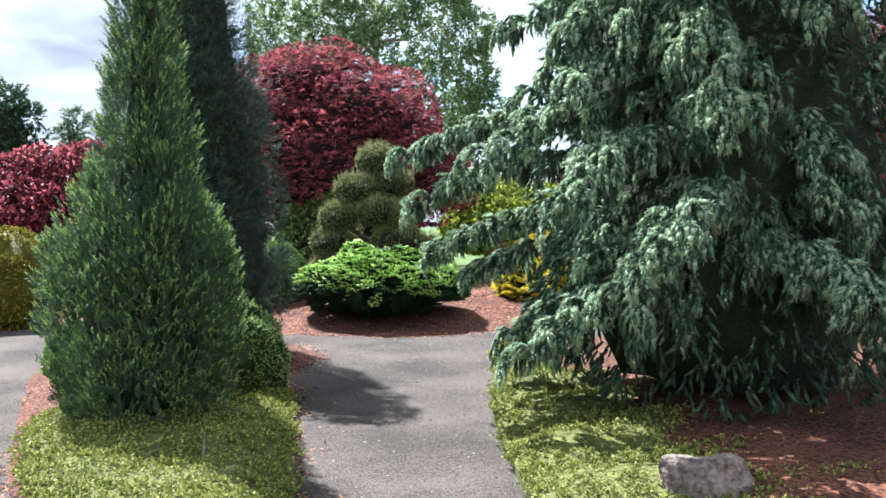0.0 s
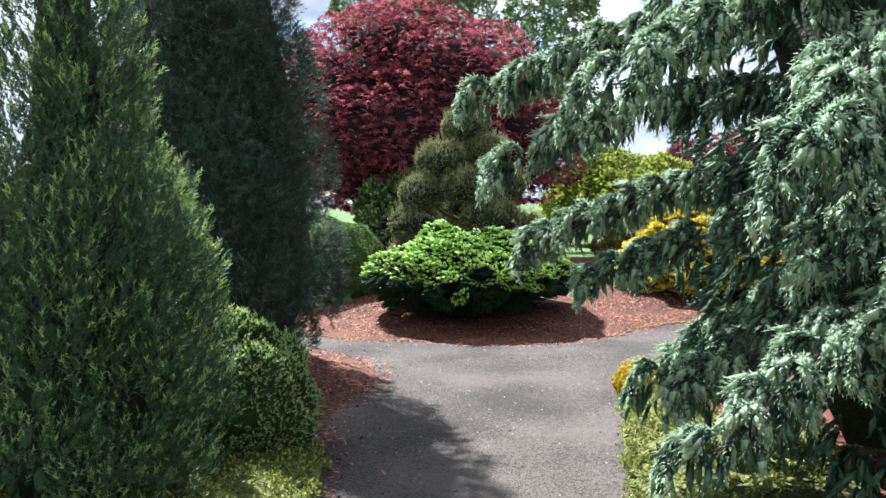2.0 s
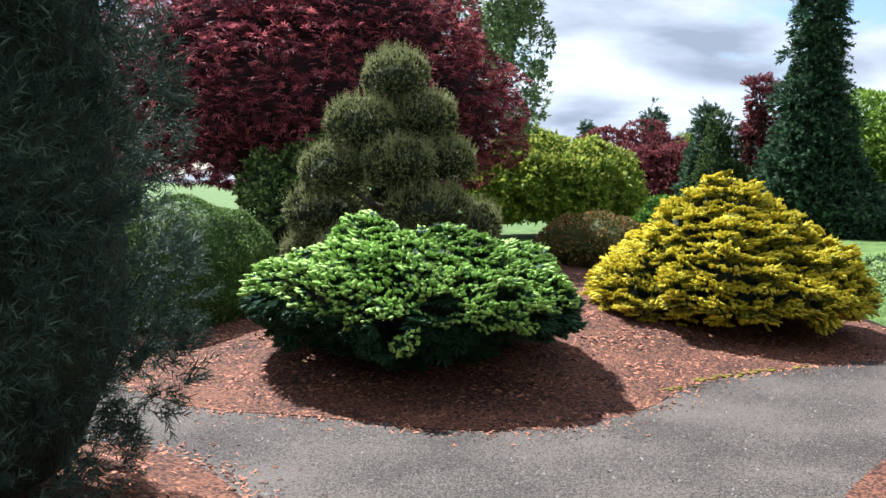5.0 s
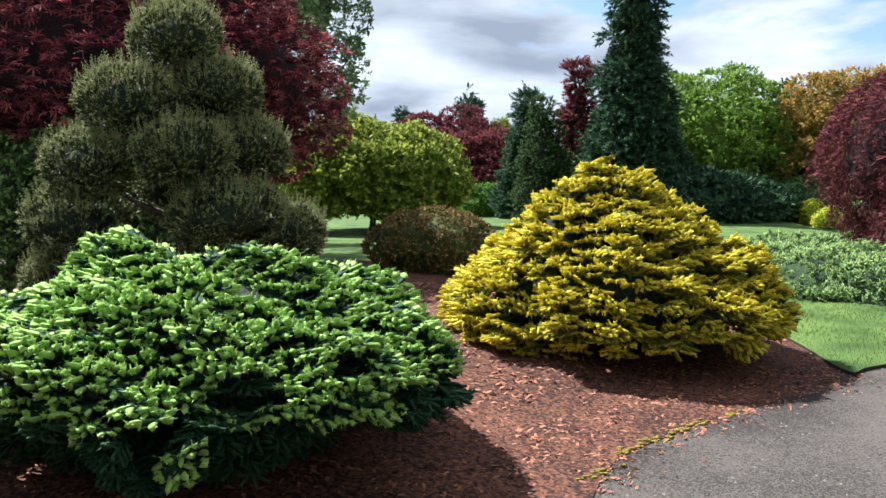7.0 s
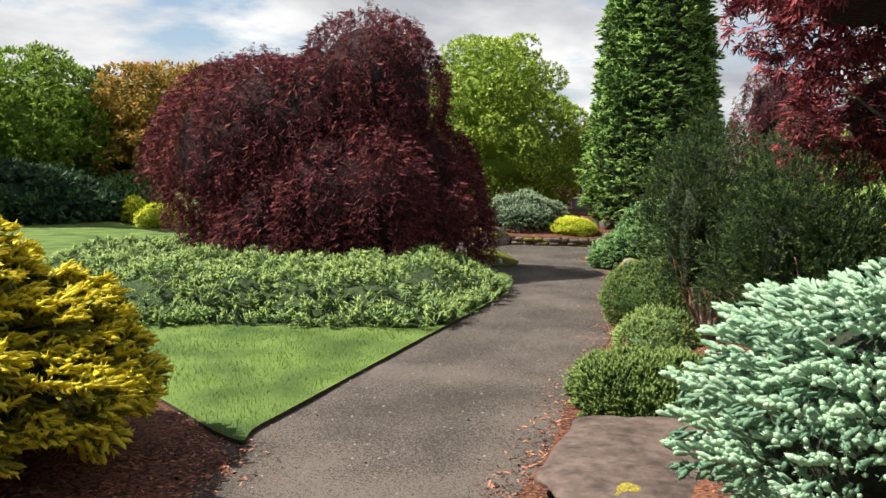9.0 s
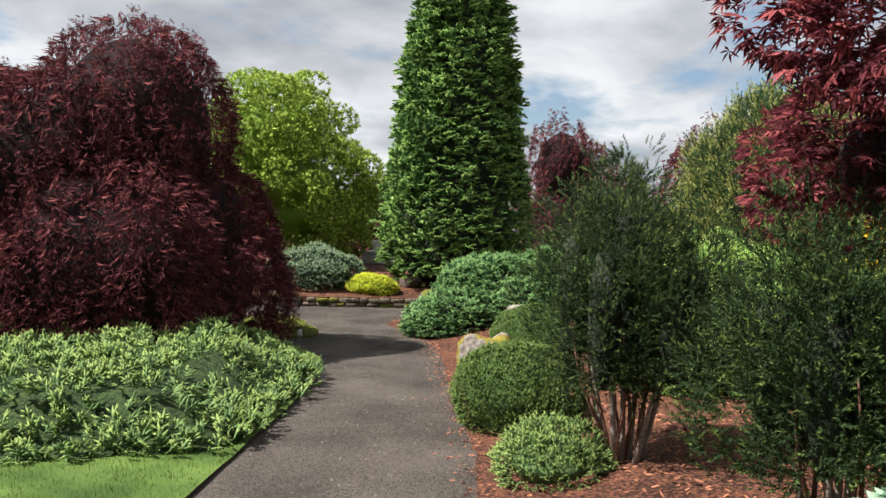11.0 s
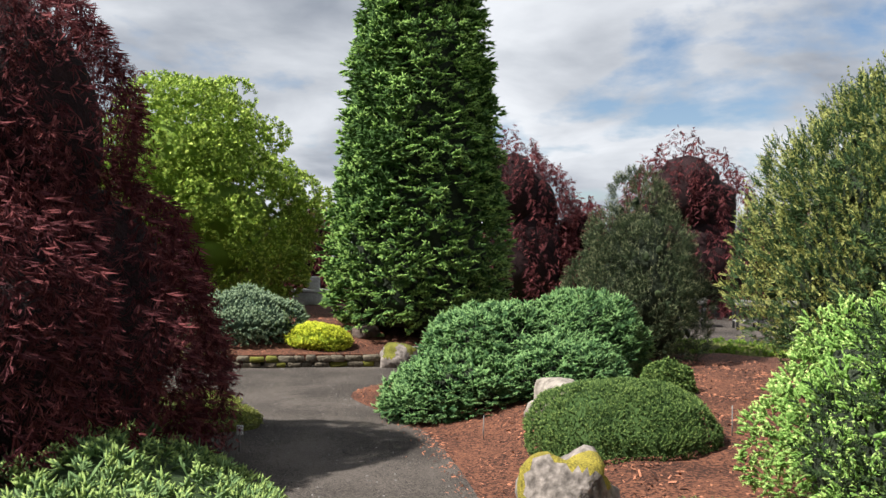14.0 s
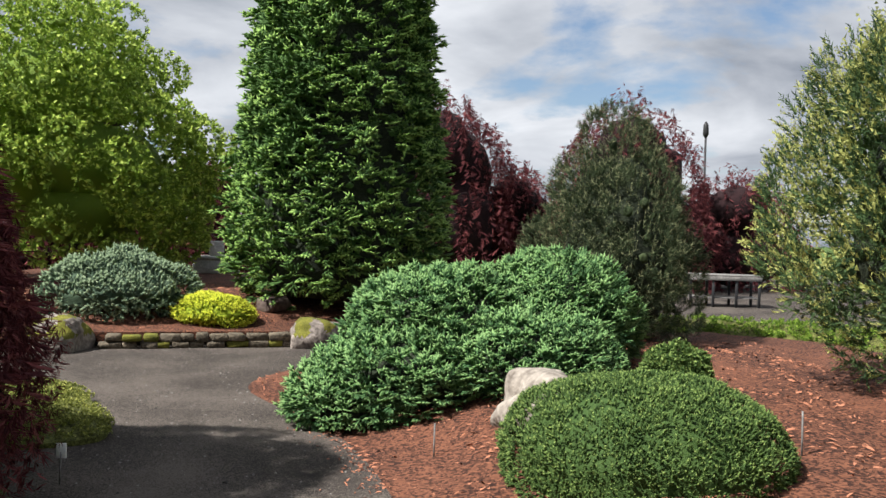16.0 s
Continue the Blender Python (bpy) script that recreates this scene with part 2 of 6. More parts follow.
# leaf colour, new growth
L = {
    "juniper": (leafy("juniper_leaf", (0.045, 0.085, 0.042), (0.120, 0.185, 0.085)), leafy("juniper_tip", (0.190, 0.300, 0.080), (0.380, 0.500, 0.150))),
    "pine": (leafy("dark_pine_needle", (0.030, 0.052, 0.042), (0.080, 0.115, 0.085)), leafy("dark_pine_tip", (0.060, 0.090, 0.060), (0.130, 0.180, 0.110))),
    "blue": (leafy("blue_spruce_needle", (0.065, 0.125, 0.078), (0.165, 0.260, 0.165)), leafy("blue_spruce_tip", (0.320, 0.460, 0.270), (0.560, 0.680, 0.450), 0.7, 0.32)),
    "silver": (leafy("silver_spruce_needle", (0.090, 0.185, 0.115), (0.220, 0.360, 0.230)), leafy("silver_spruce_tip", (0.270, 0.450, 0.290), (0.450, 0.620, 0.430))),
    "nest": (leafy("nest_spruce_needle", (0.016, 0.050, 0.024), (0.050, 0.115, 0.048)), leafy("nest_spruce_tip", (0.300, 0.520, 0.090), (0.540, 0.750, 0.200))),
    "gold": (leafy("gold_spruce_needle", (0.110, 0.130, 0.016), (0.380, 0.350, 0.035)), leafy("gold_spruce_tip", (0.700, 0.580, 0.030), (0.920, 0.810, 0.085), 0.6, 0.3)),
    "topiary": (leafy("clipped_pine_needle", (0.036, 0.054, 0.024), (0.110, 0.135, 0.055)), leafy("clipped_pine_candle", (0.180, 0.200, 0.080), (0.340, 0.340, 0.150))),
    "red": (leafy("red_maple_leaf", (0.060, 0.016, 0.024), (0.190, 0.042, 0.056), 0.45, 0.35), leafy("red_maple_new_leaf", (0.340, 0.075, 0.085), (0.600, 0.170, 0.180), 0.45, 0.4)),
    "weeper": (leafy("weeping_maple_leaf", (0.060, 0.017, 0.021), (0.165, 0.044, 0.049), 0.8, 0.3, 0.6), leafy("weeping_maple_new_leaf", (0.160, 0.045, 0.048), (0.310, 0.090, 0.088), 0.8, 0.3, 0.6)),
    "lime": (leafy("lime_leaf", (0.130, 0.220, 0.030), (0.300, 0.420, 0.060), 0.5, 0.22), leafy("lime_new_leaf", (0.420, 0.550, 0.080), (0.620, 0.730, 0.160), 0.5, 0.25)),
    "green": (leafy("green_leaf", (0.043, 0.109, 0.017), (0.145, 0.275, 0.043), 0.5, 0.3), leafy("green_new_leaf", (0.145, 0.290, 0.043), (0.319, 0.493, 0.087), 0.5, 0.3)),
    "birch": (leafy("birch_leaf", (0.072, 0.123, 0.051), (0.203, 0.275, 0.123), 0.5, 0.35), leafy("birch_new_leaf", (0.174, 0.246, 0.102), (0.319, 0.406, 0.189), 0.5, 0.35)),
    "yellowgreen": (leafy("yellow_green_leaf", (0.100, 0.160, 0.020), (0.240, 0.310, 0.045), 0.5, 0.35), leafy("yellow_new_leaf", (0.300, 0.340, 0.050), (0.460, 0.460, 0.080), 0.5, 0.35)),
    "conifer": (leafy("conifer_leaf", (0.045, 0.105, 0.028), (0.135, 0.250, 0.065)), leafy("conifer_tip", (0.210, 0.380, 0.080), (0.420, 0.620, 0.170))),
    "creeper": (leafy("creeping_spruce_needle", (0.042, 0.112, 0.040), (0.120, 0.235, 0.085)), leafy("creeping_spruce_tip", (0.170, 0.330, 0.110), (0.320, 0.510, 0.190))),
    "spread": (leafy("spreading_juniper_leaf", (0.095, 0.170, 0.060), (0.230, 0.350, 0.130)), leafy("spreading_juniper_tip", (0.250, 0.370, 0.100), (0.430, 0.550, 0.170))),
    "thyme": (leafy("mat_leaf", (0.102, 0.123, 0.029), (0.275, 0.304, 0.072)), leafy("mat_tip", (0.290, 0.319, 0.072), (0.493, 0.493, 0.131))),
    "dome": (leafy("dome_leaf", (0.038, 0.078, 0.021), (0.120, 0.195, 0.050)), leafy("dome_tip", (0.125, 0.205, 0.055), (0.270, 0.365, 0.100))),
    "bright": (leafy("bright_conifer_leaf", (0.160, 0.320, 0.060), (0.360, 0.560, 0.140)), leafy("bright_conifer_tip", (0.450, 0.640, 0.160), (0.620, 0.800, 0.280))),
    "larch": (leafy("soft_pine_needle", (0.030, 0.065, 0.028), (0.105, 0.165, 0.055)), leafy("soft_pine_candle", (0.280, 0.320, 0.085), (0.540, 0.540, 0.180))),
    "ochre": (leafy("ochre_leaf", (0.145, 0.145, 0.029), (0.377, 0.275, 0.058), 0.5, 0.35), leafy("ochre_new_leaf", (0.435, 0.217, 0.058), (0.667, 0.377, 0.102), 0.5, 0.35)),
    "russet": (leafy("russet_leaf", (0.065, 0.080, 0.023), (0.174, 0.174, 0.043)), leafy("russet_tip", (0.261, 0.131, 0.051), (0.464, 0.246, 0.102))),
    "firdark": (leafy("far_fir_needle", (0.014, 0.036, 0.020), (0.048, 0.095, 0.048)), leafy("far_fir_tip", (0.050, 0.100, 0.048), (0.105, 0.180, 0.085))),
    "greyspruce": (leafy("grey_spruce_needle", (0.045, 0.080, 0.050), (0.130, 0.190, 0.120)), leafy("grey_spruce_tip", (0.180, 0.260, 0.145), (0.330, 0.420, 0.250))),
    "dwarf": (leafy("dwarf_spruce_needle", (0.035, 0.07, 0.02), (0.11, 0.17, 0.05)), leafy("dwarf_spruce_tip", (0.240, 0.360, 0.100), (0.420, 0.540, 0.200))),
    "limegreen": (leafy("fresh_green_leaf", (0.07, 0.14, 0.018), (0.19, 0.30, 0.04), 0.5, 0.35), leafy("fresh_green_new_leaf", (0.18, 0.30, 0.04), (0.34, 0.46, 0.07), 0.5, 0.35)),
    "russetgold": (leafy("golden_dome_leaf", (0.10, 0.10, 0.015), (0.26, 0.23, 0.03)), leafy("golden_dome_tip", (0.26, 0.22, 0.03), (0.44, 0.36, 0.06))),
    "sedum": (leafy("golden_leaf", (0.40, 0.30, 0.015), (0.66, 0.50, 0.03)), leafy("golden_leaf_tip", (0.58, 0.44, 0.02), (0.82, 0.66, 0.06))),
    "yew": (leafy("yew_needle", (0.013, 0.030, 0.012), (0.050, 0.085, 0.026)), leafy("yew_tip", (0.07, 0.12, 0.03), (0.17, 0.24, 0.06))),
    "mugo": (leafy("mountain_pine_needle", (0.022, 0.038, 0.018), (0.070, 0.095, 0.040)), leafy("mountain_pine_candle", (0.120, 0.140, 0.070), (0.240, 0.250, 0.130))),
    "limemound": (leafy("lime_mound_leaf", (0.232, 0.319, 0.022), (0.522, 0.609, 0.043)), leafy("lime_mound_tip", (0.609, 0.667, 0.043), (0.850, 0.850, 0.087))),
}

# ---------- mesh helpers ----------
RNG = np.random.default_rng(7)


def unit(a):
    return a / np.maximum(np.linalg.norm(a, axis=-1, keepdims=True), 1e-9)


def mesh_of(name, pieces, materials):
    """One mesh from pieces (verts, triangles, material numbers)."""
    V, F, M, base = [], [], [], 0
    for v, f, k in pieces:
        if len(f) == 0:
            continue
        V.append(np.asarray(v, dtype=np.float32).reshape(-1, 3))
        F.append(np.asarray(f, dtype=np.int32).reshape(-1, 3) + base)
        M.append(np.broadcast_to(np.asarray(k, dtype=np.int32), (len(F[-1]),)))
        base += len(V[-1])
    V, F, M = np.concatenate(V), np.concatenate(F), np.concatenate(M)
    me = bpy.data.meshes.new(name)
    me.vertices.add(len(V))
    me.vertices.foreach_set("co", V.ravel())
    me.loops.add(len(F) * 3)
    me.loops.foreach_set("vertex_index", F.ravel())
    me.polygons.add(len(F))
    me.polygons.foreach_set("loop_start", np.arange(0, len(F) * 3, 3, dtype=np.int32))
    me.polygons.foreach_set("material_index", M.astype(np.int32))
    for m in materials:
        me.materials.append(m)
    me.update(calc_edges=True)
    return me


def thing(name, at, label, category, group="", kind=""):
    ob = new(name)
    ob.location = at
    ob.empty_display_size = 0.2
    return tagged(ob, label, category, group, kind)


def np_part(name, pieces, materials, parent, label="", kind="", smooth=False):
    me = mesh_of(name, pieces, materials)
    if smooth or len(materials) == 3:
        me.shade_smooth()
    ob = new(name, me)
    ob.parent = parent
    return tagged(ob, label, kind=kind)


def solo(name, pieces, materials, at=(0, 0, 0), label="", category="", group="", kind="", smooth=False):
    me = mesh_of(name, pieces, materials)
    if smooth:
        me.shade_smooth()
    ob = new(name, me)
    ob.location = at
    return tagged(ob, label, category, group, kind)


def tube(points, radii, seg=7):
    """A tapered, closed tube through points."""
    P = np.asarray(points, dtype=float)
    R = np.broadcast_to(np.asarray(radii, dtype=float), (len(P),))
    T = unit(np.gradient(P, axis=0))
    ref = np.array([0.0, 1.0, 0.0]) if abs(T[:, 1]).mean() < 0.8 else np.array([1.0, 0.0, 0.0])
    X = unit(np.cross(T, ref))
    Y = np.cross(T, X)
    a = np.arange(seg) * 2 * np.pi / seg
    V = (P[:, None] + R[:, None, None] * (np.cos(a)[None, :, None] * X[:, None] + np.sin(a)[None, :, None] * Y[:, None])).reshape(-1, 3)
    F = []
    for i in range(len(P) - 1):
        for j in range(seg):
            a0, a1, b0, b1 = i * seg + j, i * seg + (j + 1) % seg, (i + 1) * seg + j, (i + 1) * seg + (j + 1) % seg
            F += [(a0, a1, b1), (a0, b1, b0)]
    n = len(V)
    V = np.concatenate([V, P[:1], P[-1:]])
    for j in range(seg):
        F += [(n, (j + 1) % seg, j), (n + 1, (len(P) - 1) * seg + j, (len(P) - 1) * seg + (j + 1) % seg)]
    return V, np.array(F)


def box(c, s, turn=0.0, bevel=0.0):
    """A box, with a small chamfer all round where bevel is given."""
    bm = bmesh.new()
    bmesh.ops.create_cube(bm, size=1.0)
    bmesh.ops.scale(bm, vec=s, verts=bm.verts)
    if bevel:
        bmesh.ops.bevel(bm, geom=list(bm.edges), offset=bevel, segments=1, affect="EDGES")
    bmesh.ops.rotate(bm, cent=(0, 0, 0), matrix=Matrix.Rotation(turn, 3, "Z"), verts=bm.verts)
    bmesh.ops.triangulate(bm, faces=list(bm.faces))
    bm.verts.index_update()
    V, F = np.array([v.co[:] for v in bm.verts]) + np.asarray(c), np.array([[v.index for v in f.verts] for f in bm.faces])
    bm.free()
    return V, F


def lumps(P, size, seed):
    """Smooth wander from about -1 to 1, lumps about size across."""
    r = np.random.default_rng(seed)
    out = np.zeros(len(P))
    for k in range(6):
        d = unit(r.normal(size=3)) * (2 * np.pi / size) * r.uniform(0.6, 1.5)
        out += np.sin(P @ d + r.uniform(0, 6.28))
    return out / 3.0


def ball(c, r, detail=2, rough=0.0, size=0.5, seed=0):
    """A lumpy, closed ellipsoid."""
    bm = bmesh.new()
    bmesh.ops.create_icosphere(bm, subdivisions=detail, radius=1.0)
    bm.verts.index_update()
    V, F = np.array([v.co[:] for v in bm.verts]), np.array([[v.index for v in f.verts] for f in bm.faces])
    bm.free()
    W = V * np.asarray(r)
    W = W * (1 + rough * lumps(W + seed * 3.7, size, seed))[:, None]
    return W + np.asarray(c), F


# ---------- leaf templates: growth along +z, upper side towards +y ----------
def spray_template(needles, length, width, lean=0.8, seed=1, tip_from=0.6, stem=0.012):
    """A twig with needles all round it."""
    r = np.random.default_rng(seed)
    V, F, M = [], [], []
    for i in range(needles):
        t = 0.04 + 0.92 * i / (needles - 1)
        a = 2.4 * i + r.uniform(-0.3, 0.3)
        out = np.array([math.cos(a), math.sin(a), 0.0])
        d = unit(out * lean + np.array([0, 0, 1.0 - 0.25 * lean]) + r.normal(size=3) * 0.12)
        side = unit(np.cross(d, r.normal(size=3)))
        p = np.array([0, 0, t])
        ln = length * (1.0 - 0.45 * t) * r.uniform(0.8, 1.15)
        k = len(V)
        V += [p - side * width, p + side * width, p + d * ln]
        F.append((k, k + 1, k + 2))
        M.append(1 if t > tip_from else 0)
    return np.array(V), np.array(F), np.array(M)


def leaf_template(lobes, spread, width, seed=1, droop=0.15, fold=0.12, tip=0):
    """A hand of pointed lobes from one stalk."""
    r = np.random.default_rng(seed)
    V, F, M = [], [], []
    for i in range(lobes):
        a = spread * (i / max(lobes - 1, 1) - 0.5) + r.uniform(-0.08, 0.08)
        ln = (1.0 - 0.35 * abs(a) / max(spread, 0.1)) * r.uniform(0.85, 1.1)
        d = np.array([math.sin(a), -droop, math.cos(a)])
        s = np.array([math.cos(a), 0.0, -math.sin(a)])
        k = len(V)
        m = d * ln * 0.5 + np.array([0, fold * width * 4, 0])
        V += [np.zeros(3), m - s * width, d * ln - np.array([0, droop * 0.5, 0]), m + s * width]
        F += [(k, k + 1, k + 2), (k, k + 2, k + 3)]
        M += [tip, tip]
    return np.array(V), np.array(F), np.array(M)


def bunch_template(leaves, length, width, seed=1, tip_share=0.4, open_=0.9):
    """A few broad leaves round a shoot."""
    r = np.random.default_rng(seed)
    V, F, M = [], [], []
    for i in range(leaves):
        t = i / leaves
        a = 2.4 * i + r.uniform(-0.4, 0.4)
        d = unit(np.array([math.cos(a) * open_, math.sin(a) * open_, 0.35 + 0.9 * t]))
        s = unit(np.cross(d, np.array([0, 0, 1.0]) + r.normal(size=3) * 0.2))
        p = np.array([0, 0, 0.55 * t])
        up = np.cross(s, d)
        k = len(V)
        ln = length * r.uniform(0.75, 1.15)
        V += [p, p + d * ln * 0.5 - s * width + up * width * 0.5, p + d * ln - up * width * 0.3, p + d * ln * 0.5 + s * width + up * width * 0.5]
        F += [(k, k + 1, k + 2), (k, k + 2, k + 3)]
        m = 1 if t > 1 - tip_share else 0
        M += [m, m]
    return np.array(V), np.array(F), np.array(M)


def finger_template(r, flat=1.0, sides=5, fringe=10, needle=0.2, width=0.02, seed=1, tip_from=0.4, bend=0.0):
    """A plump needle-clad shoot: a soft spindle with needles standing off it."""
    g = np.random.default_rng(seed)
    V, F, M = [], [], []
    rings = ((0.0, 0.65), (0.70, 1.0))
    for t, k in rings:
        for j in range(sides):
            a = 2 * np.pi * (j + 0.5 * t) / sides
            q = r * k * g.uniform(0.85, 1.15)
            V.append((math.cos(a) * q, math.sin(a) * q * flat - bend * t * t, t))
    V.append((0, -bend, 1.0))
    top = len(V) - 1
    for i in range(1):
        for j in range(sides):
            a0, a1 = i * sides + j, i * sides + (j + 1) % sides
            F += [(a0, a1, a1 + sides), (a0, a1 + sides, a0 + sides)]
            M += [1 if tip_from < 0.35 else 0] * 2
    for j in range(sides):
        F.append((sides + j, sides + (j + 1) % sides, top))
        M.append(1 if tip_from < 1 else 0)
    for i in range(fringe):
        t = 0.1 + 0.88 * i / max(fringe - 1, 1)
        a = 2.4 * i + g.uniform(-0.3, 0.3)
        o = np.array([math.cos(a), math.sin(a) * flat, 0.0])
        p = o * r * 0.5 + np.array([0, -bend * t * t, t])
        d = unit(o * 0.9 + np.array([0, 0, 0.8]))
        sd = unit(np.cross(d, g.normal(size=3))) * width
        n = len(V)
        V += [tuple(p - sd), tuple(p + sd), tuple(p + d * needle * g.uniform(0.8, 1.2))]
        F.append((n, n + 1, n + 2))
        M.append(1 if t > tip_from else 0)
    return np.array(V, dtype=float), np.array(F), np.array(M)


def curved_finger(r, needles=30, needle=0.24, width=0.020, bend=0.4, seed=1, tip_from=0.3):
    """A brush of needles round a slim shoot that arches over and hangs."""
    g = np.random.default_rng(seed)
    V, F, M = [], [], []
    for i, (t, k) in enumerate(((0.0, 0.7), (0.55, 1.0))):
        for j in range(3):
            a = 2 * np.pi * (j + 0.5 * i) / 3
            V.append((math.cos(a) * r * k, math.sin(a) * r * k - bend * t * t, t))
    V.append((0, -bend, 1.0))
    for j in range(3):
        a0, a1 = j, (j + 1) % 3
        F += [(a0, a1, a1 + 3), (a0, a1 + 3, a0 + 3), (a0 + 3, a1 + 3, 6)]
        M += [0, 0, 1 if tip_from < 1 else 0]
    for i in range(needles):
        t = 0.02 + 0.98 * (i + g.uniform(0, 0.8)) / needles
        a = 2.4 * i + g.uniform(-0.3, 0.3)
        o = np.array([math.cos(a), math.sin(a), 0.0])
        p = o * r * 0.6 + np.array([0, -bend * t * t, t])
        d = unit(o * (1.0 - 0.5 * t) + np.array([0, -bend * t * 1.3, 0.65 + 0.35 * t]))
        sd = unit(np.cross(d, o + g.normal(size=3) * 0.4)) * width
        n = len(V)
        V += [tuple(p - sd), tuple(p + sd), tuple(p + d * needle * g.uniform(0.8, 1.2))]
        F.append((n, n + 1, n + 2))
        M.append(1 if t > tip_from else 0)
    return np.array(V, dtype=float), np.array(F), np.array(M)


def spray_fan(pairs, r, needles=3, seed=1, tip_from=0.5, side=0.75, needle=0.16, cup=0.1, fresh=1, blunt=True):
    """A flat branch end: a leading shoot with side shoots, old growth at the base and fresh growth at the ends."""
    g = np.random.default_rng(seed)
    V, F, M = [], [], []
    shoots = [(0.0, 0.0, 1.0)]
    for k in range(pairs):
        for sg in (-1, 1):
            shoots.append((sg * side * g.uniform(0.8, 1.2), 0.10 + 0.60 * (k + 0.25 * (sg > 0)) / pairs, (0.62 - 0.26 * k / pairs) * g.uniform(0.8, 1.15)))
    for a, zb, ln in shoots:
        d = unit(np.array([math.sin(a), cup * g.uniform(-0.6, 1.6), math.cos(a)]))
        e1, e2 = np.array([math.cos(a), 0.0, -math.sin(a)]), np.array([0.0, 1.0, 0.0])
        b, n = np.array([0.0, 0.0, zb]), len(V)
        rings = ((0.0, 0.5), (tip_from, 1.0), (0.9, 0.75)) if blunt else ((0.0, 0.5), (tip_from, 1.0))
        for t, k in rings:
            for j in range(3):
                w = 2 * np.pi * j / 3 + 0.5
                V.append(b + d * ln * t + (e1 * math.cos(w) + e2 * 0.85 * math.sin(w)) * r * k * g.uniform(0.85, 1.15))
        V.append(b + d * ln)
        for j in range(3):
            a0, a1 = n + j, n + (j + 1) % 3
            F += [(a0, a1, a1 + 3), (a0, a1 + 3, a0 + 3)]
            M += [0, 0]
            if blunt:
                F += [(a0 + 3, a1 + 3, a1 + 6), (a0 + 3, a1 + 6, a0 + 6), (a0 + 6, a1 + 6, n + 9)]
                M += [fresh, fresh, fresh]
            else:
                F.append((a0 + 3, a1 + 3, n + 6))
                M.append(fresh)
        for i in range(needles):
            t = 0.25 + 0.7 * (i + 0.5) / needles
            w = 2.4 * i + g.uniform(0, 6)
            o = e1 * math.cos(w) + e2 * math.sin(w)
            p, q = b + d * ln * t + o * r * 0.4, unit(o * 0.9 + d * 0.8)
            sd = unit(np.cross(q, g.normal(size=3))) * needle * 0.17
            n2 = len(V)
            V += [p - sd, p + sd, p + q * needle]
            F.append((n2, n2 + 1, n2 + 2))
            M.append(fresh if t > tip_from else 0)
    return np.array(V, dtype=float), np.array(F), np.array(M)


def scatter(templates, P, A, S, flat=False):
    """Copies of the templates at P, growing along A, S long; flat: upper side to the sky."""
    pieces = []
    pick = RNG.integers(0, len(templates), len(P))
    A = unit(A)
    for k, (V, F, M) in enumerate(templates):
        q = pick == k
        if not q.any():
            continue
        p, a, s = P[q], A[q], np.broadcast_to(np.asarray(S, dtype=float), (len(P),))[q]
        ref = np.tile([0.0, 0.0, 1.0], (len(p), 1)) + RNG.normal(size=(len(p), 3)) * 0.25 if flat else RNG.normal(size=(len(p), 3))
        x = unit(np.cross(ref, a))
        y = np.cross(a, x)
        W = p[:, None] + s[:, None, None] * (V[None, :, 0, None] * x[:, None] + V[None, :, 1, None] * y[:, None] + V[None, :, 2, None] * a[:, None])
        G = F[None] + (np.arange(len(p)) * len(V))[:, None, None]
        pieces.append((W.reshape(-1, 3), G.reshape(-1, 3), np.tile(M, len(p))))
    return pieces


def clumped(P, N, m, rc, lift, jitter=0.35, out=1.0, rise=0.9, away=0.0):
    """m shoots on a small dome at each of P: places and growth."""
    n = len(P)
    a, d = RNG.uniform(0, 2 * np.pi, (n, m)), np.sqrt(RNG.uniform(0, 1, (n, m)))
    ref = RNG.normal(size=(n, 3))
    X = unit(np.cross(N, ref))
    Y = np.cross(N, X)
    off = (np.cos(a) * d)[..., None] * X[:, None] + (np.sin(a) * d)[..., None] * Y[:, None]
    Q = P[:, None] + off * rc + N[:, None] * (lift * (1 - d * d))[..., None]
    A = N[:, None] * rise + off * out + RNG.normal(size=(n, m, 3)) * jitter
    if away:
        A = A + (unit(P * np.array([1.0, 1.0, 0.0])) * away)[:, None]
    return Q.reshape(-1, 3), unit(A.reshape(-1, 3))


def thin(P, n):
    """Picks about n of the points P, evenly spread."""
    if len(P) <= n:
        return np.arange(len(P))
    order = RNG.permutation(len(P))
    lo, hi, best = 0.005, 2.0, order[:n]
    for _ in range(14):
        h = math.sqrt(lo * hi)
        cell = np.floor(P[order] / h).astype(np.int64)
        key = (cell[:, 0] * 73856093) ^ (cell[:, 1] * 19349663) ^ (cell[:, 2] * 83492791)
        _, first = np.unique(key, return_index=True)
        best = order[first]
        if len(first) > n:
            lo = h
        else:
            hi = h
    return best


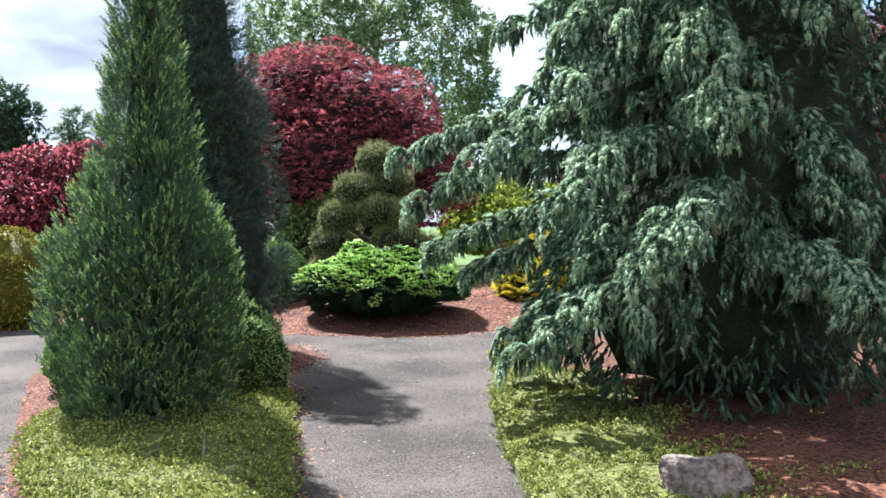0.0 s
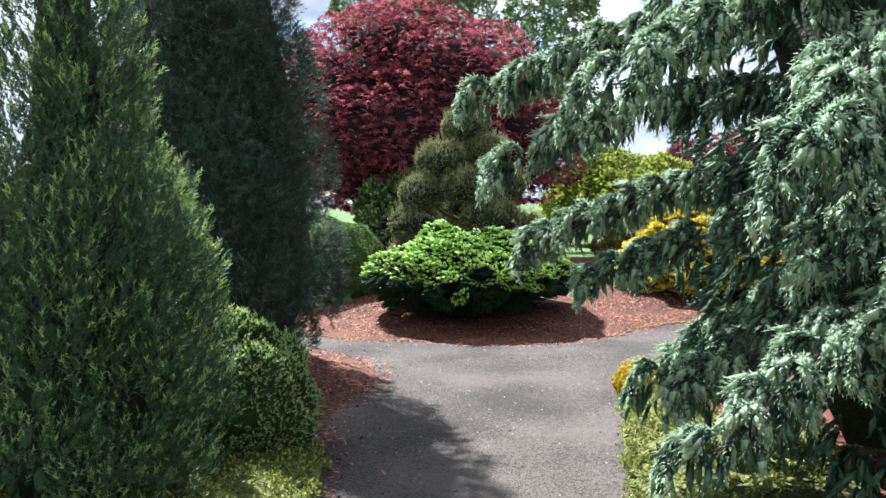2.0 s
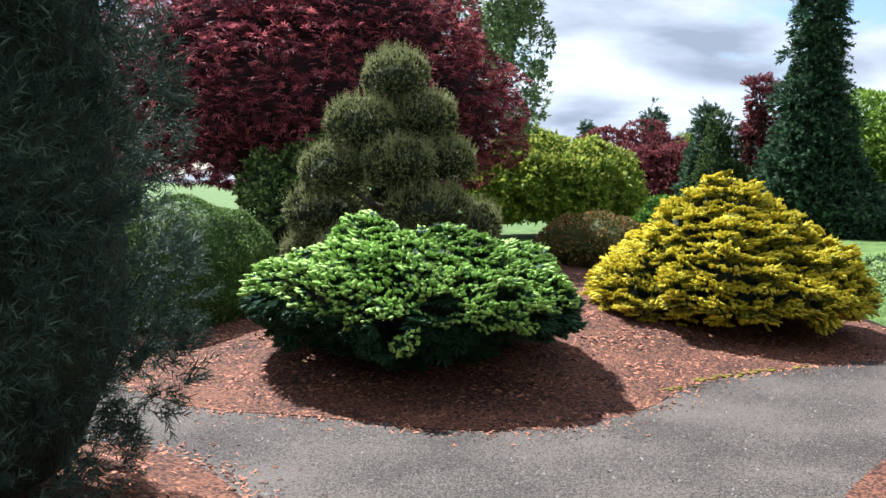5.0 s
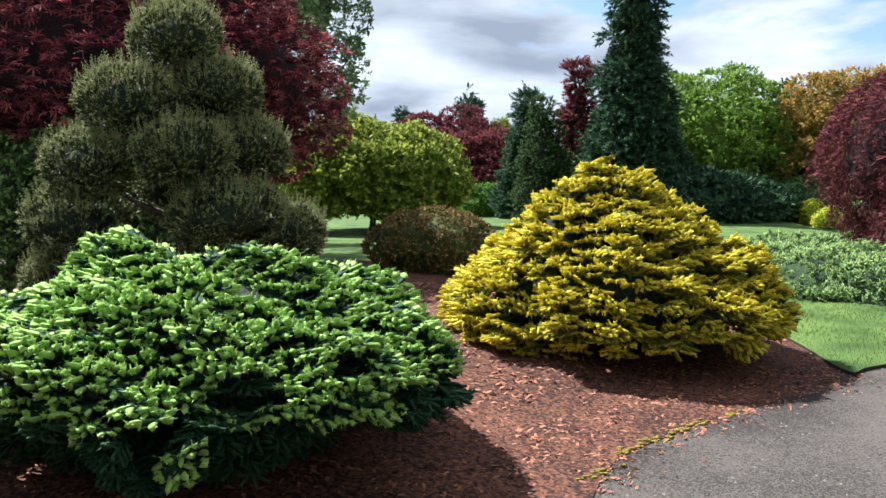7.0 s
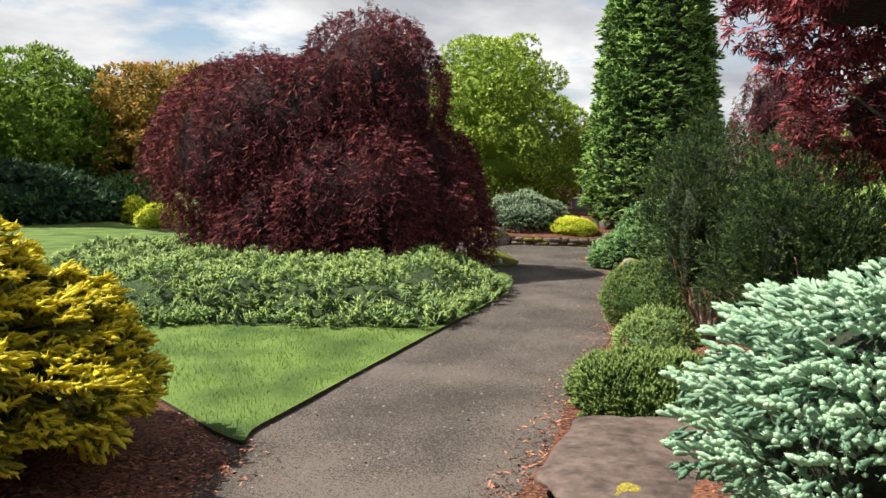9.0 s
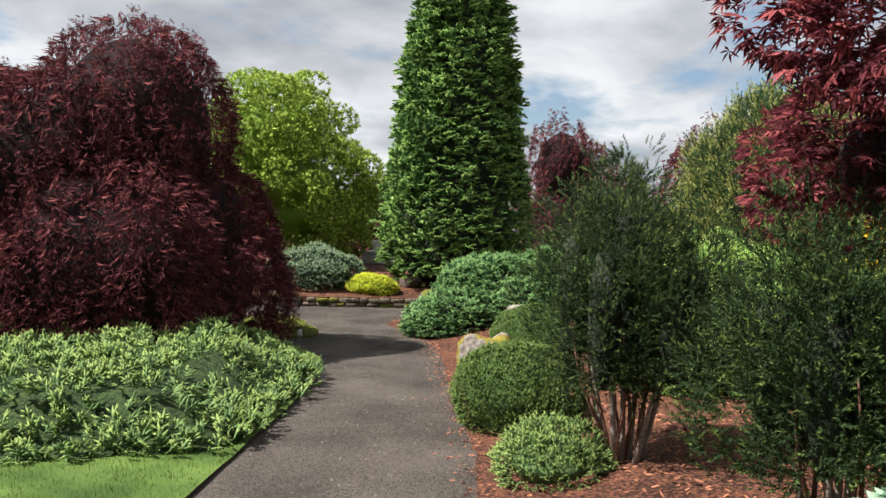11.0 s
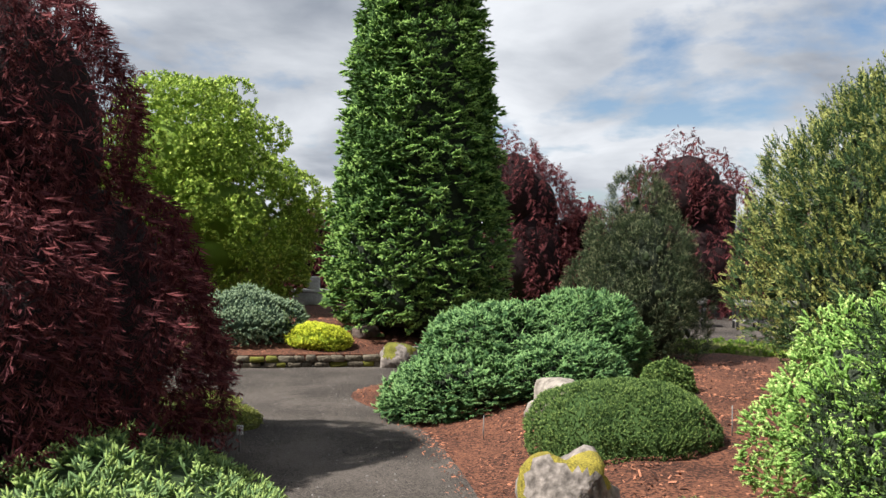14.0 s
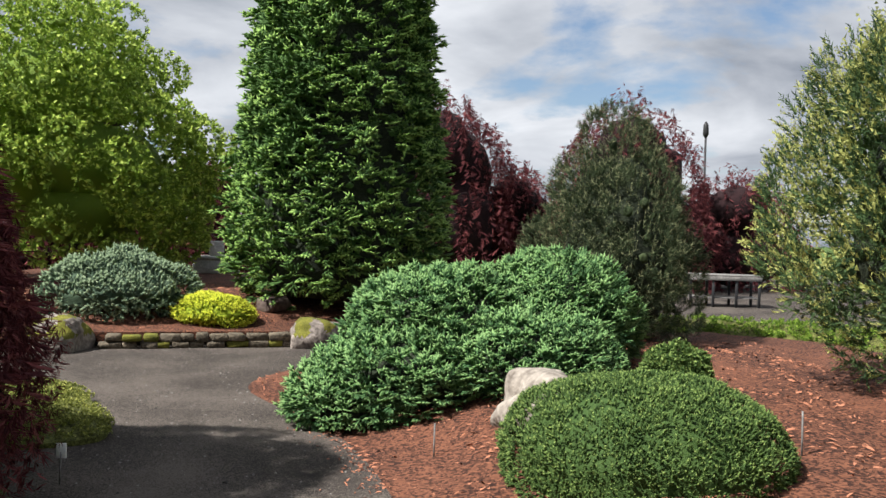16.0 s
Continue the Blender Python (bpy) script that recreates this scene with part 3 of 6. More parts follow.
def revolve_points(prof, n, wob=0.0, size=0.8, seed=0, sx=1.0, sy=1.0):
    """Points and normals on a turned outline prof [(z, radius), ...]."""
    z, r = np.array(prof, dtype=float).T
    zz = np.linspace(z[0], z[-1], 200)
    rr = np.interp(zz, z, r)
    w = np.cumsum(rr * np.hypot(np.gradient(zz), np.gradient(rr)) + 1e-6)
    t = np.interp(RNG.uniform(0, w[-1], n * 3), w, zz)
    a = RNG.uniform(0, 2 * np.pi, n * 3)
    rad, slope = np.interp(t, zz, rr), np.interp(t, zz, np.gradient(rr, zz))
    P = np.stack([np.cos(a) * rad * sx, np.sin(a) * rad * sy, t], 1)
    N = unit(np.stack([np.cos(a) / sx, np.sin(a) / sy, np.clip(-slope, -1.5, 6)], 1))
    P = P + N * (wob * lumps(P, size, seed))[:, None]
    k = thin(P, n)
    return P[k], N[k]


def revolve_mesh(prof, k=1.0, wob=0.0, size=0.8, seed=0, sx=1.0, sy=1.0, seg=28, rows=18):
    z, r = np.array(prof, dtype=float).T
    zz = np.linspace(z[0], z[0] + (z[-1] - z[0]) * (0.5 + 0.5 * k), rows)
    rr = np.interp(zz, z, r) * k + 0.005
    a = np.arange(seg) * 2 * np.pi / seg
    V = np.stack([np.outer(rr, np.cos(a)) * sx, np.outer(rr, np.sin(a)) * sy, np.repeat(zz[:, None], seg, 1)], -1).reshape(-1, 3)
    rad = V * np.array([1, 1, 0])
    V = V + unit(rad) * (wob * lumps(V, size, seed))[:, None] * np.minimum(1, np.linalg.norm(rad, axis=1) * 4)[:, None]
    F = []
    for i in range(rows - 1):
        for j in range(seg):
            a0, a1, b0, b1 = i * seg + j, i * seg + (j + 1) % seg, (i + 1) * seg + j, (i + 1) * seg + (j + 1) % seg
            F += [(a0, a1, b1), (a0, b1, b0)]
    n = len(V)
    V = np.concatenate([V, [[0, 0, zz[0]], [0, 0, zz[-1] + 0.01]]])
    for j in range(seg):
        F += [(n, (j + 1) % seg, j), (n + 1, (rows - 1) * seg + j, (rows - 1) * seg + (j + 1) % seg)]
    return V, np.array(F)


def blob_points(blobs, n, wob=0.0, size=0.8, seed=0, zmin=-9, low=-0.6):
    """Points and normals on the skin of several ellipsoids ((centre), (radii))."""
    area = np.array([(r[0] * r[1] + r[0] * r[2] + r[1] * r[2]) for c, r in blobs])
    P, N = [], []
    for k, (c, r) in enumerate(blobs):
        d = unit(RNG.normal(size=(int(3 * n * area[k] / area.sum()), 3)))
        d = d[d[:, 2] > low]
        p = d * np.array(r)
        nn = unit(d / np.array(r))
        p = p + nn * (wob * lumps(p + np.array(c), size, seed))[:, None] + np.array(c)
        keep = p[:, 2] > zmin
        for j, (c2, r2) in enumerate(blobs):
            if j != k:
                keep &= (((p - np.array(c2)) / (np.array(r2) * 0.93)) ** 2).sum(1) > 1
        P.append(p[keep])
        N.append(nn[keep])
    P, N = np.concatenate(P), np.concatenate(N)
    k = thin(P, n)
    return P[k], N[k]


T_PINE = [spray_template(15, 0.62, 0.030, 0.75, s, 0.8) for s in (4, 5, 6)]
T_CANDLE = [spray_template(9, 0.15, 0.050, 0.45, s, 0.0) for s in (7, 8)]
T_PALM = [leaf_template(5, 3.2, 0.095, s, tip=k) for s, k in ((1, 0), (2, 0), (3, 1))]
T_LACE = [leaf_template(3, 1.2, 0.042, s, droop=0.5, tip=k) for s, k in ((4, 0), (5, 0), (6, 1))]
T_BUNCH = [bunch_template(5, 0.62, 0.18, s) for s in (1, 2, 3)]
T_TINY = [bunch_template(5, 0.55, 0.17, s, 0.3, 0.7) for s in (4, 5, 6)]
T_FINGER = [finger_template(0.16, 1.0, 4, 8, 0.26, 0.040, q, 0.35) for q in (1, 2, 3)]
T_SAUSAGE = [finger_template(0.17, 1.0, 5, 9, 0.13, 0.022, q, 0.3) for q in (31, 32, 33)]
T_FINGER_OLD = [finger_template(0.15, 1.0, 4, 10, 0.26, 0.040, q, 2.0) for q in (21, 22)]
T_PLUME = [finger_template(0.12, 0.8, 3, 7, 0.30, 0.045, q, 0.6) for q in (10, 11)]
T_STUB = [finger_template(0.19, 0.9, 3, 6, 0.30, 0.060, q, 0.5) for q in (13, 14)]
T_STUB_OLD = [finger_template(0.19, 0.9, 3, 6, 0.30, 0.060, q, 2.0) for q in (15, 30)]
T_DROOP = [curved_finger(0.15, 32, 0.15, 0.022, 0.42, q, 0.08) for q in (41, 42, 43)]
T_DROOP_DARK = [curved_finger(0.125, 18, 0.19, 0.026, 0.36, q, 2.0) for q in (44, 45)]
T_FEATHER = [spray_template(15, 0.36, 0.038, 0.60, q, 0.60) for q in (46, 47)]
T_BRUSH = [spray_template(13, 0.50, 0.085, 0.75, q, 0.75) for q in (64, 65)]
T_FEATHER_OLD = [spray_template(13, 0.36, 0.042, 0.60, q, 2.0) for q in (48, 49)]
T_SPRAY = [spray_fan(3, 0.075, 4, q, 0.45) for q in (51, 52, 53)]
T_TUFT = [spray_fan(3, 0.105, 5, q, 0.58, side=0.9, needle=0.14, cup=0.2) for q in (61, 62, 63)]
T_SPRAY_OLD_SHADED = [spray_fan(3, 0.065, 4, q, 0.50, fresh=0) for q in (54, 55)]
T_TWIG = [spray_fan(2, 0.085, 1, q, 0.55, blunt=False) for q in (56, 57, 58)]
T_TWIG_OLD = [spray_fan(2, 0.085, 1, q, 0.55, fresh=0, blunt=False) for q in (59, 60)]
T_FAR = [bunch_template(4, 0.8, 0.22, s, 0.4, 0.9) for s in (7, 8, 9)]


ICO = ball((0, 0, 0), (1, 1, 1), 1)


def lobed(C, CN, n, r, tall=1.0, push=0.35, seed=0, under=-0.3, fill=0.20):
    """Points and normals on rounded lobes of foliage that stand out from places C, facing CN, and the dense body of each lobe."""
    g = np.random.default_rng(seed)
    k = len(C)
    rad = r * g.uniform(0.7, 1.25, k)
    mid = C - CN * (rad * (1 - push))[:, None]
    own = np.repeat(np.arange(k), max(1, 4 * n // k))
    d = unit(g.normal(size=(len(own), 3)))
    scale = np.array([1.0, 1.0, tall])
    keep = ((d * CN[own]).sum(1) > under) | (d[:, 2] > 0.3)
    d, own = d[keep], own[keep]
    P = mid[own] + d * scale * rad[own][:, None]
    N = unit(d / scale)
    ok = np.ones(len(P), dtype=bool)
    for j in range(k):
        ok &= ~(((((P - mid[j]) / (scale * rad[j] * 0.85)) ** 2).sum(1) < 1) & (own != j))
    P, N = P[ok], N[ok]
    pick = thin(P, n)
    V = ICO[0][None] * (1 + 0.10 * g.normal(size=(k, len(ICO[0]), 1))) * (scale * fill)[None, None] * rad[:, None, None] + mid[:, None]
    F = ICO[1][None] + (np.arange(k) * len(ICO[0]))[:, None, None]
    return P[pick], N[pick], (V.reshape(-1, 3), F.reshape(-1, 3), 0)


def pads(P, N, tilt=0.75, tier=0.0):
    """Turns clump planes towards the sky; tier: gathers them in storeys that far apart."""
    P = P.copy()
    if tier:
        P[:, 2] += 0.75 * (np.round(P[:, 2] / tier) * tier - P[:, 2])
    return P, unit(N * (1 - tilt) + np.array([0, 0, tilt]))


def foliage(P, N, mats, tmpl, m, rc, lift, size, up=0.0, jitter=0.35, flat=False, out=1.0, core=(), rise=0.9, away=0.0):
    """Leaf pieces for clumps at P, N; up tilts growth to the sky (minus: hanging)."""
    Q, A = clumped(P, N, m, rc, lift, jitter, out, rise, away)
    A = unit(A + np.array([0, 0, up]))
    S = RNG.uniform(size[0], size[1], len(Q))
    return scatter(tmpl, Q, A, S, flat) + [(v, f, 2) for v, f in core]


def trunk_part(parent, h, r, lean=(0.0, 0.0), mat=None, bend=0.05, name="trunk"):
    t = np.linspace(0, 1, 9)
    pts = np.stack([lean[0] * t + bend * h * np.sin(t * 3.1) * 0.3, lean[1] * t + bend * h * np.sin(t * 4.3) * 0.25, -0.08 + (h + 0.08) * t], 1)
    rad = r * (1.0 - 0.8 * t) + r * 0.35 * np.exp(-t * 14)
    v, f = tube(pts, rad, 9)
    return np_part(name, [(v, f, 0)], [mat or BARK], parent, smooth=True)


def limb_parts(parent, h0, h1, count, reach, r, mat=None, rise=0.35, seed=0, name="limb"):
    g = np.random.default_rng(seed)
    for i in range(count):
        a, h = 2.4 * i + g.uniform(-0.3, 0.3), h0 + (h1 - h0) * (i + 0.5) / count
        ln = reach * g.uniform(0.75, 1.1)
        t = np.linspace(0, 1, 6)
        pts = np.stack([math.cos(a) * ln * t, math.sin(a) * ln * t, h + ln * rise * t ** 1.4 + 0.04 * ln * np.sin(t * 7)], 1)
        np_part(name, [(*tube(pts, r * (1 - 0.85 * t), 6), 0)], [mat or BARK], parent, smooth=True)


def sectors(P, k):
    """Splits points into k boughs round the stem, low and high."""
    mid = np.median(P[:, :2], axis=0)
    a = np.arctan2(P[:, 1] - mid[1], P[:, 0] - mid[0])
    high = P[:, 2] > np.median(P[:, 2])
    half = max(1, k // 2)
    sec = np.floor((a + np.pi + 0.7 * high) / (2 * np.pi) * half).astype(int) % half
    return [q for q in (((sec == i) & (high == h)) for i in range(half) for h in (False, True)) if q.any()]


def turned_plant(name, at, label, category, prof, kind, tmpl, n, m, rc, lift, size, wob=0.08, lump=0.7, up=0.3, jitter=0.35, flat=False,
                 core=0.84, sx=1.0, sy=1.0, trunk=(0.0, 0.06), seed=0, group="", out=1.0, inner=None, bark=None, crown="crown", tilt=0.0, tier=0.0, spin=0.0, lobes=None, old=None, rise=0.9, away=0.0, boughs=8):
    """A plant whose crown is a lumpy turned form covered in shoots."""
    ob = thing(name, at, label, category, group)
    ob.rotation_euler.z = spin
    P, N = revolve_points(prof, n, wob, lump, seed, sx, sy)
    base = []
    if lobes:
        k = max(60, n // 3)
        base = foliage(P[:k] - N[:k] * lobes[1] * 0.3, N[:k], None, old or tmpl, max(4, m // 2), rc * 1.3, 0.0, (size[0] * 1.2, size[1] * 1.2), up, jitter, flat, out, (), rise, away)
        C, CN = revolve_points(prof, lobes[0], wob, lump, seed, sx, sy)
        if tier:
            C, _ = pads(C, CN, 0.5, tier)
        P, N, body = lobed(C, CN, n, lobes[1], lobes[2], lobes[3], seed)
        base.append(body)
    if tilt:
        P, N = pads(P, N, tilt, 0.0)
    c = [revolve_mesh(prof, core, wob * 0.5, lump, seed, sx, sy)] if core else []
    mats = [*L[kind], inner or INNER_SHADE]
    # under lobes the core takes the dark colour that stands for inner shade
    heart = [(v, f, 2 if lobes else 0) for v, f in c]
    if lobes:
        np_part("inner_growth_core", base + heart, mats, ob)
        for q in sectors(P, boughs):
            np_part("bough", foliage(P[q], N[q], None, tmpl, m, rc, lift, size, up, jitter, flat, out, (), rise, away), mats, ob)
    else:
        np_part("inner_growth_core", heart, mats, ob)
        for q in sectors(P, 6):
            np_part("bough", foliage(P[q], N[q], None, tmpl, m, rc, lift, size, up, jitter, flat, out, (), rise, away), mats, ob)
    if trunk[0]:
        trunk_part(ob, trunk[0], trunk[1], mat=bark)
    return ob


def blob_plant(name, at, label, category, blobs, kind, tmpl, n, m, rc, lift, size, wob=0.1, lump=0.8, up=0.1, jitter=0.4, flat=False, core=0.8,
               trunk=(0.0, 0.1), limbs=0, zmin=-9, low=-0.6, seed=0, group="", out=1.0, inner=None, bark=None, crown="crown", reach=0.0, lobes=None, boughs=8):
    """A plant whose crown is several rounded masses of leaves."""
    ob = thing(name, at, label, category, group)
    P, N = blob_points(blobs, n, wob, lump, seed, zmin, low)
    base = []
    if lobes:
        k = RNG.permutation(len(P))[:max(80, n // 3)]
        base = foliage(P[k] - N[k] * lobes[1] * 0.3, N[k], None, tmpl, max(4, m // 2), rc * 1.3, 0.0, (size[0] * 1.2, size[1] * 1.2), up, jitter, flat, out)
        C, CN = blob_points(blobs, int(lobes[0] * 1.6), wob, lump, seed, zmin, low)
        P, N, body = lobed(C, CN, n, lobes[1], lobes[2], lobes[3], seed)
        base.append(body)
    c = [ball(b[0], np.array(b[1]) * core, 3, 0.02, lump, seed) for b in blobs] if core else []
    mats = [*L[kind], inner or INNER_SHADE]
    # core balls; INNER_SHADE by default, a colour as dark as the crown's shade
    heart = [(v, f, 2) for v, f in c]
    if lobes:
        np_part("inner_growth_core", base + heart, mats, ob)
        for q in sectors(P, boughs):
            np_part("bough", foliage(P[q], N[q], None, tmpl, m, rc, lift, size, up, jitter, flat, out), mats, ob)
    else:
        if heart:
            np_part("inner_growth_core", heart, mats, ob)
        for q in sectors(P, 6):
            np_part("bough", foliage(P[q], N[q], None, tmpl, m, rc, lift, size, up, jitter, flat, out), mats, ob)
    if trunk[0]:
        trunk_part(ob, trunk[0], trunk[1], mat=bark)
        if limbs:
            limb_parts(ob, trunk[0] * 0.45, trunk[0] * 0.95, limbs, reach or trunk[0] * 0.5, trunk[1] * 0.45, bark, seed=seed)
    return ob


def strands(P, N, tmpl, m, step, size, sway=0.03, lean=0.25):
    """Leaves strung on threads that hang from P."""
    n = len(P)
    k = np.arange(m)
    out = unit(N * np.array([1.0, 1.0, 0.0]))
    side = RNG.normal(size=(n, 1, 3)) * np.array([0.25, 0.25, 0.0])
    Q = P[:, None] + (out[:, None] * (lean * (1 - np.exp(-k / 4.0)))[None, :, None] + side * (k / m)[None, :, None]) * step * 4
    Q = Q - np.array([0, 0, 1.0]) * (k * step)[None, :, None] + RNG.normal(size=(n, m, 3)) * sway
    A = out[:, None] * 0.40 + np.array([0, 0, -1.0]) + RNG.normal(size=(n, m, 3)) * 0.36
    Q, A = Q.reshape(-1, 3), unit(A.reshape(-1, 3))
    keep = Q[:, 2] > 0.04
    return scatter(tmpl, Q[keep], A[keep], RNG.uniform(size[0], size[1], int(keep.sum())))


def tiered_plant(name, at, label, category, prof, kind, tmpl, old, step, size, spread=0.15, reach=0.42, m=26, lift=0.25, droop=0.0, core=0.62, trunk=(0.0, 0.06), seed=0, thick=0.05, sy=1.0, bumpy=0.03, loose=0.8):
    """A spruce in storeys: each storey is a ring of flat fans of shoots that point outwards."""
    ob = thing(name, at, label, category)
    g = np.random.default_rng(seed)
    z0, z1 = prof[0][0], prof[-1][0]
    pz, pr = np.array(prof).T
    mats = [*L[kind], INNER_SHADE]
    # solid core, coloured dark for the shade between storeys
    np_part("inner_growth_core", [(*revolve_mesh(prof, core, 0.05, 0.5, seed), 2)], mats, ob)
    arc = np.concatenate([[0], np.cumsum(np.hypot(np.diff(pz), 0.62 * np.diff(pr)))])
    zs = np.interp(np.arange(step * 0.5, arc[-1], step), arc, pz)
    for k, z in enumerate(zs):
        R = float(np.interp(z, pz, pr))
        count = max(4, int(2 * np.pi * R / spread))
        az = 2 * np.pi * (np.arange(count) + g.uniform(-0.3, 0.3, count)) / count + k * 2.4
        zf = z + g.uniform(-0.5, 0.5, count) * step * loose
        Rf = R * (1 + 0.10 * np.sin(az * 3 + seed) + 0.05 * np.sin(az * 7 + k)) * g.uniform(0.86, 1.06, count)
        ln = np.minimum(reach, Rf * 0.9) * g.uniform(0.8, 1.2, count)
        u = np.sqrt(g.uniform(0.05, 1, (count, m)))
        v = np.clip(g.normal(size=(count, m)), -1.6, 1.6) * 0.5
        wide = spread * 1.05 * (1.15 - 0.75 * u)
        rad = Rf[:, None] - ln[:, None] * (1 - u) - 0.10 * np.abs(v) * ln[:, None]
        lat = v * wide
        ca, sa = np.cos(az)[:, None], np.sin(az)[:, None]
        top = g.uniform(0, 1, (count, m)) < 0.8
        zz = zf[:, None] + thick * (1 - v * v) * np.where(top, 1.0, -0.8) * (1.1 - 0.6 * u) - droop * u * u * ln[:, None] + 0.5 * lift * (u ** 3) * 0.1
        P = np.stack([ca * rad - sa * lat, (sa * rad + ca * lat) * sy, zz], -1).reshape(-1, 3)
        P = P * (1 + bumpy * lumps(P + seed, 0.55, seed))[:, None]
        A = np.stack([ca * 1.0 - sa * v * 0.8, sa * 1.0 + ca * v * 0.8, np.where(top, lift, -0.25) + 0 * u], -1).reshape(-1, 3) + g.normal(size=(count * m, 3)) * 0.16
        new_growth = (top & (u > 0.36)).ravel()
        S = g.uniform(size[0], size[1], count * m)
        fan = g.integers(0, 2, count)
        for half in (0, 1):
            q = np.repeat(fan == half, m)
            if q.any():
                np_part("bough", scatter(tmpl, P[q & new_growth], A[q & new_growth], S[q & new_growth], True) + scatter(old, P[q & ~new_growth], A[q & ~new_growth], S[q & ~new_growth] * 1.15, True), mats, ob)
    if trunk[0]:
        trunk_part(ob, trunk[0], trunk[1])
    return ob


def spray_plant(name, at, label, category, prof, kind, n, size, wob=0.06, lump=0.5, lift=0.1, rise=0.35, tier=0.0, core=0.7, skirt=(), trunk=(0.0, 0.06), seed=0, boughs=10, old_share=0.3, tmpl=None, lit_from=-1.0):
    """A spreading spruce: flat branch ends that point outwards over a core coloured dark as shade."""
    ob = thing(name, at, label, category)
    mats = [*L[kind], INNER_SHADE]
    np_part("inner_growth_core", [(*revolve_mesh(prof, core, 0.05, 0.5, seed), 2)], mats, ob)
    P, N = revolve_points(prof, n, wob, lump, seed)
    if skirt:
        P2, N2 = revolve_points(skirt, n // 7, wob, lump, seed + 1)
        P, N = np.concatenate([P, P2]), np.concatenate([N, N2])
    if tier:
        sway = tier * 0.9 * lumps(P * np.array([1.0, 1.0, 0.4]), 0.9, seed + 3)
        P[:, 2] += 0.62 * (np.round((P[:, 2] + sway) / tier) * tier - sway - P[:, 2]) + RNG.normal(size=len(P)) * 0.012
    way = unit(P * np.array([1.0, 1.0, 0.0]))
    A = unit(way + N * rise + np.array([0, 0, lift]) + RNG.normal(size=P.shape) * 0.28)
    S = RNG.uniform(size[0], size[1], len(P))
    P = P - A * (S * 0.55)[:, None]
    for q in sectors(P, boughs):
        p, a, w = P[q], A[q], S[q]
        k = RNG.uniform(size=len(p)) < old_share
        # lower sprays get needle colour only: shade under the overhang, put into colour
        hi = p[:, 2] + 0.12 * lumps(p, 0.5, seed) > lit_from
        np_part("bough", scatter(tmpl or T_SPRAY, p[hi], a[hi], w[hi], True) + scatter(T_SPRAY_OLD_SHADED, p[~hi], a[~hi], w[~hi], True) + scatter(T_SPRAY_OLD_SHADED, p[k] - N[q][k] * 0.07, a[k] - np.array([0, 0, 0.15]), w[k] * 1.2, True), mats, ob)
    if trunk[0]:
        trunk_part(ob, trunk[0], trunk[1])
    return ob


# ---------- ground ----------
def curve_round(pts, per=6):
    """A smooth closed line through control points."""
    p = np.array(pts, dtype=float)
    n, out = len(p), []
    for i in range(n):
        a, b, c, d = p[i - 1], p[i], p[(i + 1) % n], p[(i + 2) % n]
        for t in np.arange(per) / per:
            out.append(0.5 * ((2 * b) + (c - a) * t + (2 * a - 5 * b + 4 * c - d) * t * t + (3 * b - a - 3 * c + d) * t ** 3))
    return np.array(out)


def inside(poly, X):
    x, y = X[:, 0], X[:, 1]
    r = np.zeros(len(X), dtype=bool)
    for (x0, y0), (x1, y1) in zip(poly, np.roll(poly, -1, 0)):
        hit = ((y0 > y) != (y1 > y)) & (x < (x1 - x0) * (y - y0) / (y1 - y0 + 1e-12) + x0)
        r ^= hit
    return r


def edge_dist(poly, X):
    best = np.full(len(X), 1e9)
    for a, b in zip(poly, np.roll(poly, -1, 0)):
        ab = b - a
        t = np.clip(((X - a) @ ab) / (ab @ ab + 1e-12), 0, 1)
        best = np.minimum(best, np.linalg.norm(X - (a + t[:, None] * ab), axis=1))
    return best


